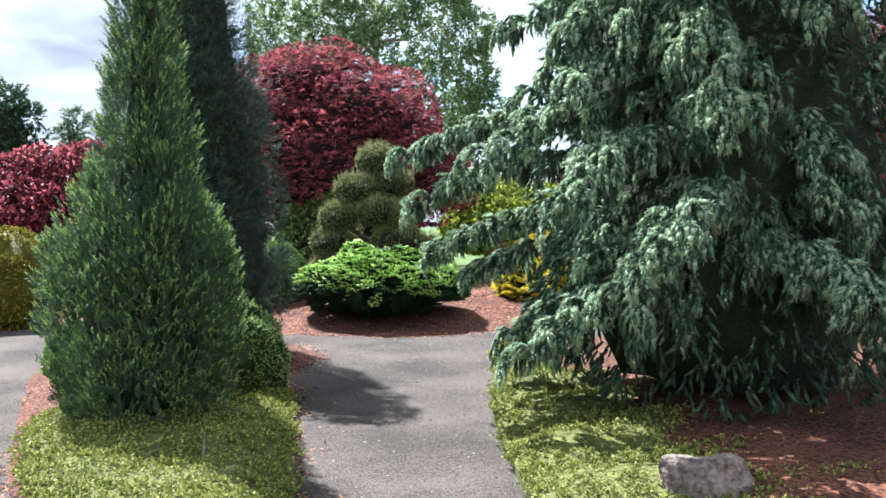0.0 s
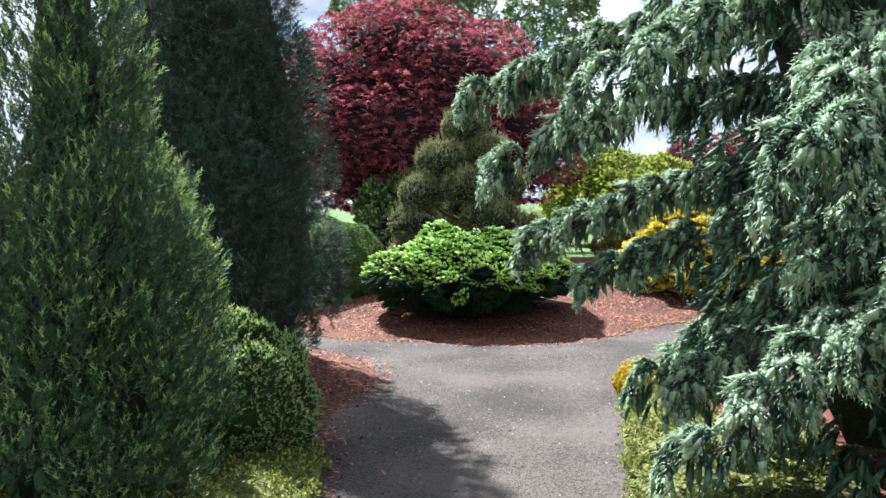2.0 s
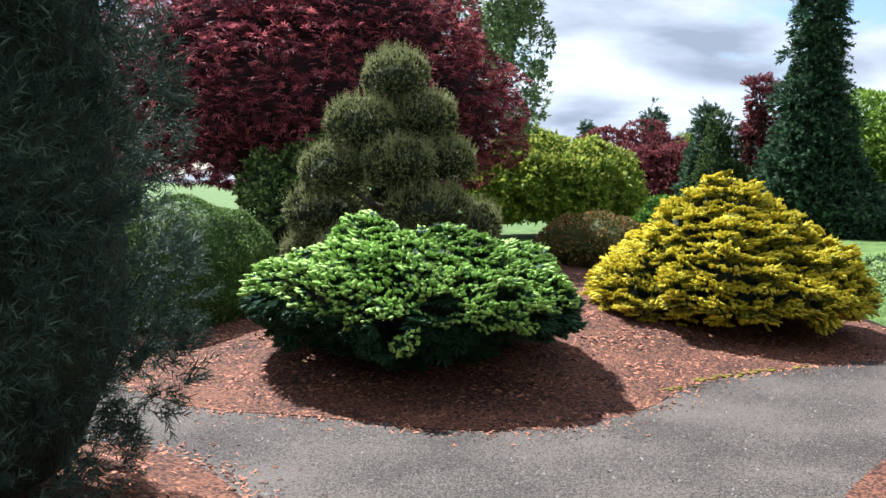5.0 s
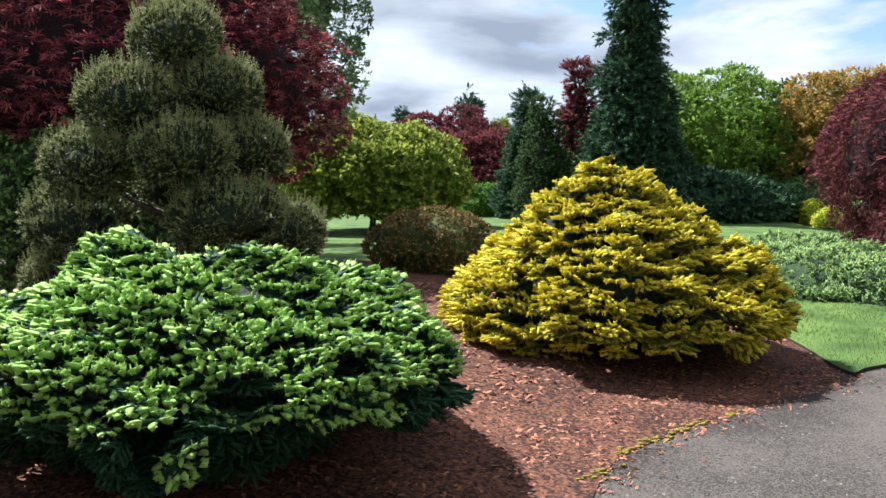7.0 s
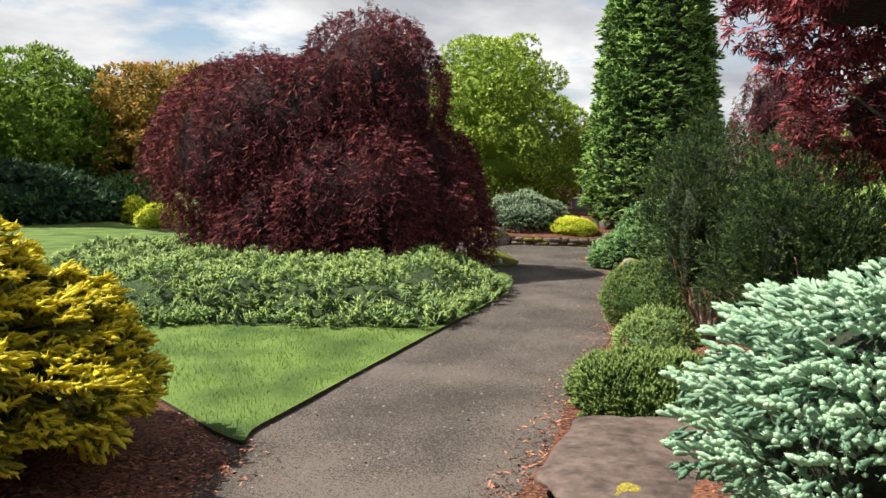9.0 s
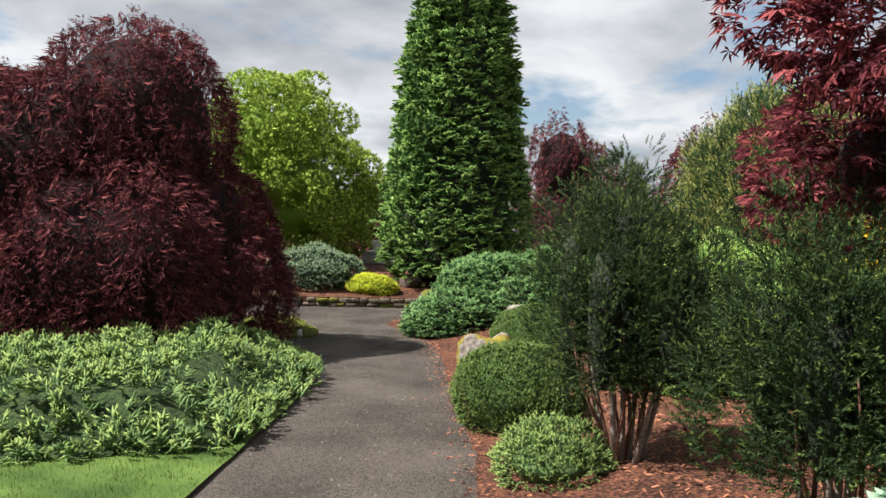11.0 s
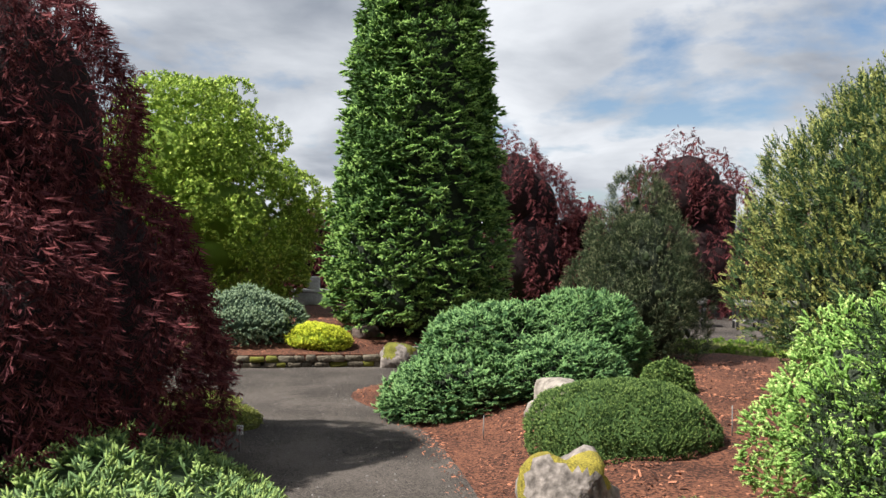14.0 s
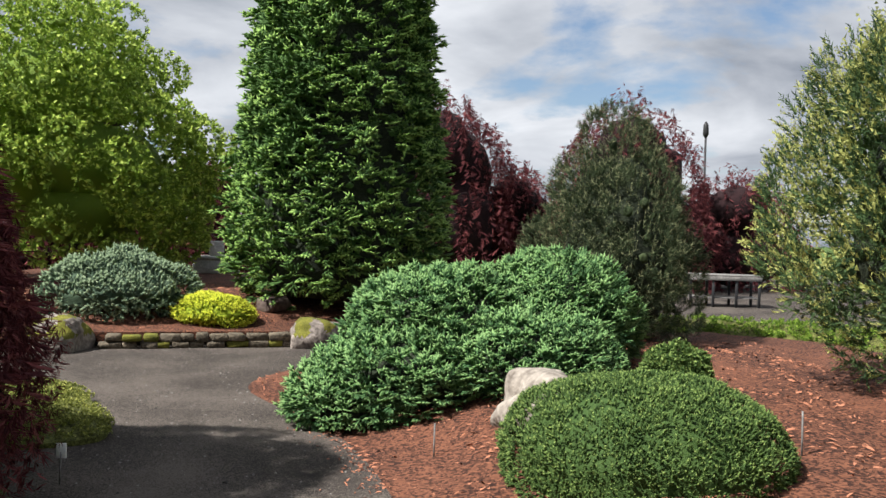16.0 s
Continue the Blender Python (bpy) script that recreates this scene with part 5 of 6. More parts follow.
def path_side():
    tiered_plant("blue_dwarf_spruce", at(4.95, 11.6), "spreading pale blue dwarf spruce with stubby shoots", "blue spruce",
                 [(0.05, 1.0), (0.3, 1.25), (0.55, 1.2), (0.75, 0.95), (0.88, 0.55), (0.96, 0.1)], "silver", T_SAUSAGE, T_FINGER_OLD,
                 0.10, (0.055, 0.092), spread=0.17, reach=0.42, m=28, lift=0.5, core=0.70, bumpy=0.07, loose=1.8, seed=50, thick=0.06)
    turned_plant("low_dark_yew", at(6.2, 13.55), "low spreading dark green yew beside the path", "yew shrub",
                 [(0.0, 0.4), (0.10, 0.50), (0.22, 0.40), (0.30, 0.05)], "dome", T_PLUME, 340, 10, 0.08, 0.04, (0.05, 0.11), wob=0.05, lump=0.3, up=0.8, core=0.75, seed=51)
    turned_plant("small_blue_juniper", at(8.25, 14.3), "small pale blue-green juniper in mulch", "juniper",
                 [(0.0, 0.28), (0.1, 0.36), (0.25, 0.28), (0.34, 0.05)], "spread", T_PLUME, 220, 9, 0.06, 0.03, (0.04, 0.08), wob=0.04, lump=0.3, up=0.4, core=0.75, seed=52)
    turned_plant("dome_heath", at(9.75, 14.95), "rounded dense green heath dome by the path", "heath shrub",
                 [(0.0, 0.46), (0.25, 0.55), (0.45, 0.45), (0.6, 0.25), (0.66, 0.04)], "dome", T_PLUME, 480, 11, 0.06, 0.02, (0.035, 0.07), wob=0.03, up=0.7, core=0.84, seed=53)
    turned_plant("clipped_dome_yew", at(13.7, 15.5, 0.2), "neat clipped dome of dark green yew", "yew dome",
                 [(0.0, 0.82), (0.3, 0.83), (0.50, 0.70), (0.63, 0.42), (0.69, 0.05)], "dome", T_STUB + T_STUB_OLD, 1100, 10, 0.055, 0.02, (0.026, 0.046), wob=0.02, up=0.6, core=0.88, seed=54)
    upright_yew(8.4, 13.85, 0.95, "yew", "upright multi-stemmed yew with bare reddish lower stems", 60)
    upright_yew(6.5, 12.66, 0.74, "yew", "olive-tipped upright yew in the shade of a maple", 66)
    turned_plant("bright_green_cypress", at(11.5, 13.45), "plump bright lime-green dwarf cypress", "dwarf cypress",
                 [(0.0, 0.85), (0.4, 1.05), (0.85, 0.98), (1.2, 0.65), (1.42, 0.05)], "bright", T_STUB + T_STUB_OLD[:1], 700, 12, 0.09, 0.06, (0.035, 0.07), wob=0.06, lump=0.4, up=0.2, core=0.8, seed=55, lobes=(170, 0.15, 0.9, 0.5), old=T_STUB_OLD)
    turned_plant("golden_cypress", at(9.5, 11.85), "bright golden yellow feathery cypress", "golden cypress",
                 [(0.0, 0.42), (0.5, 0.62), (1.1, 0.58), (1.5, 0.38), (1.8, 0.05)], "sedum", T_STUB, 360, 10, 0.12, 0.05, (0.07, 0.13), wob=0.08, lump=0.5, up=0.2, core=0.85, seed=75)
    ob = turned_plant("soft_green_pine", at(15.8, 12.65), "bushy soft pine covered with long yellow-green candles", "pine tree",
                      [(0.45, 0.8), (0.9, 1.42), (1.5, 1.5), (2.2, 1.3), (2.8, 0.9), (3.2, 0.4), (3.35, 0.05)], "larch", T_FEATHER_OLD + T_FEATHER,
                      1000, 11, 0.17, 0.10, (0.12, 0.21), wob=0.16, lump=0.8, up=0.8, core=0.70, trunk=(3.0, 0.12), seed=56, lobes=(120, 0.32, 0.9, 0.5))
    P, N = revolve_points([(0.8, 1.55), (1.5, 1.55), (2.2, 1.35), (2.8, 0.95), (3.2, 0.45), (3.4, 0.05)], 1500, 0.16, 0.8, 56)
    np_part("candle_growth", scatter(T_CANDLE, P, unit(N * 0.9 + np.array([0, 0, 1.0]) + RNG.normal(size=P.shape) * 0.2), RNG.uniform(0.16, 0.36, len(P))), [L["larch"][1], L["larch"][1]], ob, "yellow-green upright candles", "stuff")
    blob_plant("creeping_spruce", at(16.3, 17.2), "large mounded blue-green creeping spruce spilling to the path", "creeping spruce",
               [((0.35, -1.0, 0.40), (0.72, 0.72, 0.60)), ((-0.2, -0.1, 0.32), (0.82, 0.78, 0.54)), ((-0.72, 0.1, 0.0), (0.72, 0.78, 0.42)), ((-0.95, 0.45, -0.2), (0.55, 0.55, 0.34)), ((-0.62, -0.85, 0.08), (0.70, 0.70, 0.46))], "creeper",
               T_TWIG + T_TWIG_OLD[:1], 1700, 3, 0.10, 0.03, (0.09, 0.15), wob=0.04, lump=0.5, up=0.25, low=-0.3, core=0.84, seed=57, zmin=-0.35, lobes=(190, 0.17, 0.7, 0.45), flat=True)
    ob = turned_plant("mountain_pine", at(18.95, 15.55), "dark bushy mountain pine with upright candles", "pine tree",
                      [(0.1, 0.45), (0.4, 0.78), (1.0, 0.88), (1.6, 0.68), (2.1, 0.38), (2.6, 0.05)], "mugo", T_PINE,
                      640, 9, 0.14, 0.10, (0.09, 0.16), wob=0.14, lump=0.6, up=0.9, core=0.66, trunk=(2.2, 0.08), seed=58, lobes=(70, 0.24, 1.2, 0.5))
    P, N = revolve_points([(0.5, 0.78), (1.0, 0.84), (1.6, 0.66), (2.1, 0.40), (2.5, 0.05)], 260, 0.12, 0.6, 58)
    np_part("candle_growth", scatter(T_CANDLE, P, unit(N * 0.4 + np.array([0, 0, 1.0])), RNG.uniform(0.14, 0.26, len(P))), [L["mugo"][1], L["mugo"][1]], ob, "pale upright candles", "stuff")
    turned_plant("small_green_shrub", at(15.7, 15.1, 0.12), "small olive green shrub on the mulch slope", "shrub",
                 [(0.0, 0.18), (0.15, 0.25), (0.32, 0.19), (0.42, 0.04)], "dome", T_TINY, 200, 7, 0.05, 0.02, (0.05, 0.08), core=0.85, seed=59)
    turned_plant("golden_sedum_mound", at(0.74, 9.82, 0.01), "small bright yellow mounded plant at the path edge", "sedum",
                 [(0.0, 0.15), (0.1, 0.21), (0.2, 0.15), (0.26, 0.03)], "sedum", T_TINY, 150, 8, 0.04, 0.01, (0.03, 0.05), wob=0.02, lump=0.2, core=0.9, seed=31)


def upright_yew(x, y, k_, kind, label, seed):
    ob = thing("upright_yew", at(x, y), label, "yew shrub")
    for k, (dx, dy, h, r) in enumerate(((0, 0, 2.2, 0.30), (0.34, -0.12, 1.95, 0.26), (-0.32, 0.1, 1.85, 0.25), (0.05, 0.38, 2.0, 0.25), (0.15, -0.42, 1.7, 0.25), (-0.22, -0.36, 1.5, 0.23))):
        dx, dy, h = dx * k_, dy * k_, h * k_
        r = r * 0.82
        pr = [(0.55, r * 0.3), (0.85, r), (h * 0.6, r * 1.05), (h * 0.85, r * 0.7), (h, 0.04)]
        P, N = revolve_points(pr, 130, 0.15, 0.24, seed + k)
        P = P + np.array([dx, dy, 0])
        # plume core, its dark colour standing for the shade within
        cv, cf = revolve_mesh(pr, 0.45, 0.04, 0.35, seed + k, seg=12, rows=8)
        np_part("foliage_plume", foliage(P, N, None, T_FEATHER + T_FEATHER_OLD * 2, 10, 0.07, 0.08, (0.06, 0.12), 0.6, 0.4, core=[(cv + np.array([dx, dy, 0]), cf)]), [*L[kind], INNER_SHADE], ob)
        t = np.linspace(0, 1, 6)
        np_part("stem", [(*tube(np.stack([dx * (0.25 + 0.75 * t), dy * (0.25 + 0.75 * t), h * 0.75 * t - 0.03], 1), 0.022 * (1.2 - t), 6), 0)], [PALE_BARK], ob, smooth=True)
    g = np.random.default_rng(seed)
    for k in range(9):
        a, ln = 2.4 * k + g.uniform(-0.3, 0.3), g.uniform(0.18, 0.42) * k_
        t = np.linspace(0, 1, 6)
        wander = 0.03 * np.sin(t * 6 + k)
        np_part("stem", [(*tube(np.stack([math.cos(a) * ln * (0.2 + 0.8 * t) + wander, math.sin(a) * ln * (0.2 + 0.8 * t) - wander, 1.0 * t - 0.03], 1), 0.014 * (1.3 - t), 5), 0)], [RED_BARK], ob, smooth=True)


def behind_wall():
    turned_plant("tall_columnar_conifer", at(21.9, 19.8), "very tall dense columnar conifer with bright green sprays", "conifer tree",
                 [(0.1, 1.15), (0.5, 1.48), (1.5, 1.50), (3.0, 1.33), (4.7, 1.14), (6.0, 0.95), (7.1, 0.76), (8.2, 0.38), (8.6, 0.05)], "conifer", T_TWIG + T_TWIG_OLD[:1],
                 2500, 3, 0.16, 0.05, (0.16, 0.30), wob=0.10, lump=0.7, up=0.1, jitter=0.4, core=0.84, trunk=(8.2, 0.2), seed=62, tilt=0.3, out=1.0, rise=0.3, away=0.6, flat=True, lobes=(560, 0.27, 0.7, 0.5), old=T_TWIG_OLD)
    blob_plant("lime_maple_tree", at(23.7, 25.5), "rounded lime green maple tree in fresh leaf", "maple tree",
               [((0, 0, 1.35), (2.0, 2.0, 1.05)), ((0, 0, 2.2), (2.45, 2.45, 1.4)), ((-0.9, 0.2, 3.4), (1.5, 1.5, 1.3)), ((0.8, 0.2, 3.7), (1.4, 1.4, 1.3)), ((1.2, -0.2, 2.2), (1.4, 1.4, 1.3)), ((-1.2, 0.8, 2.0), (1.5, 1.5, 1.3))],
               "lime", T_BUNCH, 1500, 9, 0.22, 0.06, (0.10, 0.17), wob=0.25, lump=0.9, core=0.62, lobes=(95, 0.46, 0.75, 0.95), trunk=(3.4, 0.14), limbs=7, reach=1.6, seed=63, inner=L["lime"][0])
    turned_plant("grey_green_spruce_mound", at(20.2, 22.6), "low mounded grey-green spruce behind the wall", "dwarf spruce",
                 [(0.0, 0.9), (0.2, 1.05), (0.45, 0.8), (0.62, 0.4), (0.7, 0.05)], "greyspruce", T_FINGER, 320, 8, 0.13, 0.06, (0.08, 0.15), wob=0.08, lump=0.5, core=0.82, seed=64)
    turned_plant("lime_yellow_mound", at(20.0, 21.05), "small lime yellow mounded conifer in mulch", "dwarf conifer",
                 [(0.0, 0.42), (0.12, 0.53), (0.25, 0.38), (0.34, 0.05)], "limemound", T_STUB, 260, 9, 0.07, 0.02, (0.05, 0.08), core=0.88, seed=65)
    for k, (x, y, h, r) in enumerate(((36.2, 20.3, 5.9, 1.9), (39.0, 18.3, 3.9, 1.7), (36.6, 14.5, 5.7, 2.4), (39.0, 11.0, 3.7, 2.0), (29.3, 25.3, 2.9, 0.9), (29.0, 27.2, 1.5, 1.0), (28.9, 29.6, 1.4, 1.1))):
        weeping_beech(x, y, h, r, 70 + k)


def weeping_beech(x, y, h, r, seed):
    ob = thing("weeping_purple_beech", at(x, y, 0.0), "dark purple-red weeping tree with trailing branches", "weeping tree", "far weeping purple trees")
    bl = [((0, 0, h * 0.30), (r, r, h * 0.34)), ((0.2 * r, 0, h * 0.60), (r * 0.85, r * 0.85, h * 0.30)), ((-0.35 * r, 0.1, h * 0.72), (r * 0.55, r * 0.55, h * 0.25))]
    C, CN = blob_points(bl, 170, 0.2, 1.2, seed, zmin=0.2)
    P, N, body = lobed(C, CN, 800, 0.40 * r ** 0.5, 1.3, 0.6, seed)
    # the crown's balls carry painted-in shade, the strands do not
    np_part("crown", strands(P, N, T_LACE, 9, 0.09, (0.14, 0.25), 0.05) + [(*ball(c, np.array(q) * 0.84, 2, 0.08, 1.0, seed), 2) for c, q in bl], [*L["weeper"], INNER_RED_SHADE], ob)
    trunk_part(ob, h * 0.8, 0.15)


def far_cone(name, x, y, h, r, kind, label, seed, category="conifer tree", n=270, narrow=0.6, size=(0.2, 0.4)):
    return turned_plant(name, at(x, y, 0.0), label, category, [(0.2, r * 0.9), (h * 0.12, r), (h * 0.5, r * narrow), (h * 0.85, r * 0.25), (h, 0.03)], kind, T_BRUSH, int(n * 1.2), 8, 0.22, 0.1,
                        size, wob=0.1 * r, lump=0.9, up=-0.1, core=0.7, trunk=(h * 0.9, 0.05 + h * 0.012), seed=seed, tilt=0.3, out=1.3, lobes=(70, 0.30 * r ** 0.5, 0.5, 0.6))


def far_round(name, x, y, h, r, kind, label, seed, category="tree", n=330, inner=None):
    return blob_plant(name, at(x, y, 0.0), label, category, [((0, 0, h * 0.45), (r, r, h * 0.38)), ((-0.4 * r, 0, h * 0.66), (r * 0.6, r * 0.6, h * 0.27)), ((0.4 * r, 0, h * 0.70), (r * 0.6, r * 0.6, h * 0.29))],
                      kind, T_FAR, int(n * 1.4), 9, 0.30, 0.15, (0.14, 0.26), wob=0.15, lump=1.1, core=0.62, lobes=(46, 0.52 * r ** 0.5, 0.62, 0.65), trunk=(h * 0.7, 0.06 + h * 0.015), limbs=5, reach=r * 0.6, seed=seed, inner=inner or L[kind][0], zmin=0.05)


def far_garden():
    blob_plant("yellow_green_maple", at(3.0, 36.0, 0.0), "wide yellow-green laceleaf maple shrub", "maple shrub",
               [((0, 0, 1.5), (2.6, 2.0, 1.5)), ((-0.8, 0, 2.3), (1.4, 1.3, 0.9)), ((1.0, 0, 2.1), (1.4, 1.3, 0.9))], "yellowgreen", T_FAR, 700, 8, 0.24, 0.12, (0.15, 0.26), core=0.68, lobes=(80, 0.5, 0.6, 0.55), trunk=(2.0, 0.1), limbs=5, seed=80, inner=L["yellowgreen"][0])
    fir = turned_plant("weeping_fir", at(12.4, 37.7, 0.0), "very tall narrow weeping fir with a wide dark skirt", "fir tree",
                       [(0.2, 1.3), (1.2, 1.5), (2.6, 1.15), (4.0, 0.75), (5.5, 0.48), (8.0, 0.38), (10.5, 0.30), (12.0, 0.05)], "firdark", T_BRUSH, 900, 8, 0.28, 0.14, (0.24, 0.46), wob=0.25, lump=0.9, up=-0.4,
                       core=0.7, trunk=(11.5, 0.2), seed=81, tilt=0.3, out=1.3, lobes=(170, 0.42, 0.55, 0.6))
    far_cone("purple_spruce", 12.0, 42.0, 5.8, 1.0, "weeper", "dark purplish narrow conifer", 82)
    far_round("green_maple_tree", 16.5, 40.1, 5.5, 2.5, "limegreen", "broad fresh green maple tree", 83, n=420)
    far_cone("dark_cypress", 20.0, 40.3, 5.2, 1.2, "firdark", "dark green broad upright cypress", 84, narrow=0.85)
    far_round("ochre_maple", 20.9, 37.9, 5.4, 2.2, "ochre", "maple with orange and olive new leaves", 85)
    far_cone("green_cypress", 9.8, 39.8, 4.4, 0.85, "yew", "smooth conical green cypress", 86, narrow=0.85, size=(0.14, 0.26))
    far_cone("green_cypress", 10.2, 42.9, 4.9, 0.95, "firdark", "loose dark green conifer", 87)
    far_round("red_maple", 9.0, 52.5, 4.7, 2.4, "weeper", "rounded dark red maple", 88, "maple tree", inner=INNER_RED_SHADE)
    far_round("red_maple", 9.5, 47.2, 3.3, 1.7, "weeper", "low domed dark red maple", 89, "maple tree", inner=INNER_RED_SHADE)
    far_cone("far_spruce", 12.6, 61.9, 7.1, 1.7, "firdark", "dark spruce far behind the maples", 90)
    far_cone("far_spruce", 9.5, 67.7, 6.2, 1.3, "firdark", "small distant dark spruce", 91)
    far_cone("pale_cypress", 14.4, 61.4, 5.1, 0.9, "yellowgreen", "slim pale yellow-green conifer", 92)
    turned_plant("clipped_hedge_mound", at(9.2, 45.2, 0), "low clipped bright green box mound", "boxwood", [(0, 1.1), (0.5, 1.25), (1.0, 1.0), (1.3, 0.1)], "green", T_FAR, 220, 8, 0.2, 0.05, (0.1, 0.2), core=0.92, seed=93)
    turned_plant("dark_low_shrub", at(14.6, 37.0, 0), "mixed dark green low shrub under trees", "shrub", [(0, 1.9), (0.6, 2.1), (1.2, 1.5), (1.6, 0.1)], "firdark", T_FAR, 300, 8, 0.25, 0.1, (0.15, 0.3), core=0.85, seed=94, sx=1.6)
    turned_plant("blue_green_dome", at(19.0, 37.3, 0), "rounded blue-green dwarf pine dome", "dwarf pine", [(0, 1.15), (0.5, 1.3), (1.1, 0.95), (1.5, 0.1)], "creeper", T_STUB, 380, 8, 0.16, 0.05, (0.12, 0.2), core=0.9, seed=95)
    turned_plant("yellow_mound", at(18.0, 35.6, 0), "small yellow-olive mounded shrub", "shrub", [(0, 0.35), (0.35, 0.4), (0.6, 0.25), (0.7, 0.05)], "limemound", T_STUB, 120, 7, 0.1, 0.03, (0.08, 0.14), core=0.88, seed=96, group="yellow mounds")
    turned_plant("yellow_mound", at(17.4, 33.6, 0), "low yellow mounded shrub on the lawn edge", "shrub", [(0, 0.6), (0.2, 0.66), (0.4, 0.45), (0.5, 0.05)], "limemound", T_STUB, 160, 7, 0.1, 0.03, (0.08, 0.14), core=0.88, seed=97, group="yellow mounds")
    # beyond the crossing path
    far_round("red_maple", -10.6, 24.2, 3.3, 1.7, "red", "low rounded crimson maple", 98, "maple tree", inner=INNER_RED_SHADE)
    far_cone("far_spruce", -14.3, 28.9, 6.3, 1.9, "firdark", "dark spruce with drooping branches", 99)
    far_cone("far_spruce", -17.3, 41.5, 7.0, 1.6, "greyspruce", "slender tall grey-green spruce tree", 101, narrow=0.4)
    far_round("green_shrub_tree", -14.0, 36.0, 3.2, 2.6, "green", "broad green shrub beyond the path", 102)
    turned_plant("golden_dome_shrub", at(-6.95, 13.9), "clipped golden green dome beside the path", "shrub", [(0, 0.6), (0.5, 0.78), (1.0, 0.66), (1.3, 0.4), (1.45, 0.05)], "russetgold", T_TINY, 280, 8, 0.10, 0.02, (0.07, 0.11), core=0.93, seed=103)
    turned_plant("dark_hedge_shrub", at(-7.6, 17.5), "dark green low hedge shrub", "shrub", [(0, 0.9), (0.5, 1.0), (0.9, 0.6), (1.0, 0.05)], "firdark", T_FAR, 160, 8, 0.2, 0.05, (0.1, 0.2), core=0.9, seed=104)


near_island()
middle_bed()
cloud_pine()
weeping_spruce()
maples()
path_side()
behind_wall()
far_garden()


# ---------- ground-hugging plants, rocks, wall and small things ----------
def mat_of_plants(name, bed, label, category, kind, tmpl, n, m, rc, lift, size, up, base_mat, sunk=0.04):
    """A low carpet of shoots over its own dense ground layer."""
    ob = thing(name, (0, 0, 0), label, category)
    X = bed.random(n)
    E = bed.poly[RNG.integers(0, len(bed.poly), n // 3)] + RNG.normal(size=(n // 3, 2)) * 0.13
    X = np.concatenate([X, E[inside(bed.poly, E)]])
    Z = bed.heights(X)
    P = np.concatenate([X, Z[:, None]], 1)
    e = 0.05
    gx = (bed.heights(X + np.array([e, 0])) - Z) / e
    gy = (bed.heights(X + np.array([0, e])) - Z) / e
    edge = edge_dist(bed.poly, X) < 0.12
    gx[edge], gy[edge] = 0, 0
    N = unit(np.stack([-gx, -gy, np.ones(len(X))], 1))
    np_part("foliage", foliage(P, N, None, tmpl, m, rc, lift, size, up, 0.45, rise=0.6), [*L[kind], base_mat], ob, kind="stuff")
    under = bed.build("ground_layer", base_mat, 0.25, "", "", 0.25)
    under.parent = ob
    for key in ("kind", "label", "category"):
        if key in under:
            del under[key]
    return ob


juniper_carpet = Bed([(5.75, 19.4), (6.6, 18.2), (7.75, 16.72), (9.2, 17.02), (10.7, 17.45), (11.5, 18.0), (12.3, 18.9), (13.0, 20.2), (12.5, 22.8), (10.5, 24.3), (8.2, 24.0), (6.4, 22.3)], 0.34, 0.75, 0.06, rough=0.06)
# its ground layer is much darker than the shoots over it
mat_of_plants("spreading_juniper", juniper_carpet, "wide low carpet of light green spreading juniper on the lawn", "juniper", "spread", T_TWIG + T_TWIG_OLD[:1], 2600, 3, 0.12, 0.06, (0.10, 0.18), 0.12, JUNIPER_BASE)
moss_mat = Bed([(-1.25, 2.6), (-0.80, 4.05), (-0.93, 5.4), (-1.17, 6.8), (-1.42, 7.9), (-2.2, 8.2), (-3.1, 7.4), (-3.1, 6.5), (-2.62, 5.4), (-2.0, 4.2), (-1.7, 3.0)], 0.10, 0.30, 0.05, rough=0.02)
mat_of_plants("creeping_thyme", moss_mat, "flat mat of olive green creeping thyme under a juniper", "ground cover", "thyme", T_TINY, 2300, 5, 0.06, 0.015, (0.03, 0.055), 0.4, THYME_BASE)
moss_mat2 = Bed([(0.60, 3.2), (0.45, 5.2), (0.40, 6.4), (0.45, 8.2), (0.61, 9.6), (0.95, 9.7), (1.3, 8.6), (2.4, 8.0), (3.8, 7.0), (4.2, 5.2), (2.6, 4.0), (1.2, 3.0)], 0.10, 0.35, 0.06, rough=0.03)
mat_of_plants("creeping_thyme", moss_mat2, "yellowish green creeping thyme mat below a weeping spruce", "ground cover", "thyme", T_TINY, 2600, 5, 0.06, 0.015, (0.035, 0.055), 0.4, THYME_BASE)
verge = Bed([(19.2, 16.6), (20.6, 15.7), (21.3, 14.2), (20.6, 12.2), (18.6, 11.0), (18.2, 11.8), (19.9, 13.2), (20.3, 14.4), (19.4, 15.6), (18.2, 16.2)], 0.14, 0.4, 0.34, rough=0.02)
mat_of_plants("low_heath_strip", verge, "low strip of yellow-green ground cover at the bed edge", "ground cover", "limegreen", T_TINY, 900, 6, 0.08, 0.03, (0.05, 0.09), 0.5, THYME_BASE)
patch = Bed([(14.1, 19.3), (14.9, 19.75), (15.8, 20.6), (15.5, 21.3), (14.6, 20.9), (13.7, 20.0)], 0.05, 0.3, 0.04, rough=0.02)
mat_of_plants("low_green_cover", patch, "small patch of pale green ground cover beside the maple", "ground cover", "thyme", T_TINY, 520, 7, 0.07, 0.02, (0.03, 0.055), 0.5, THYME_BASE)


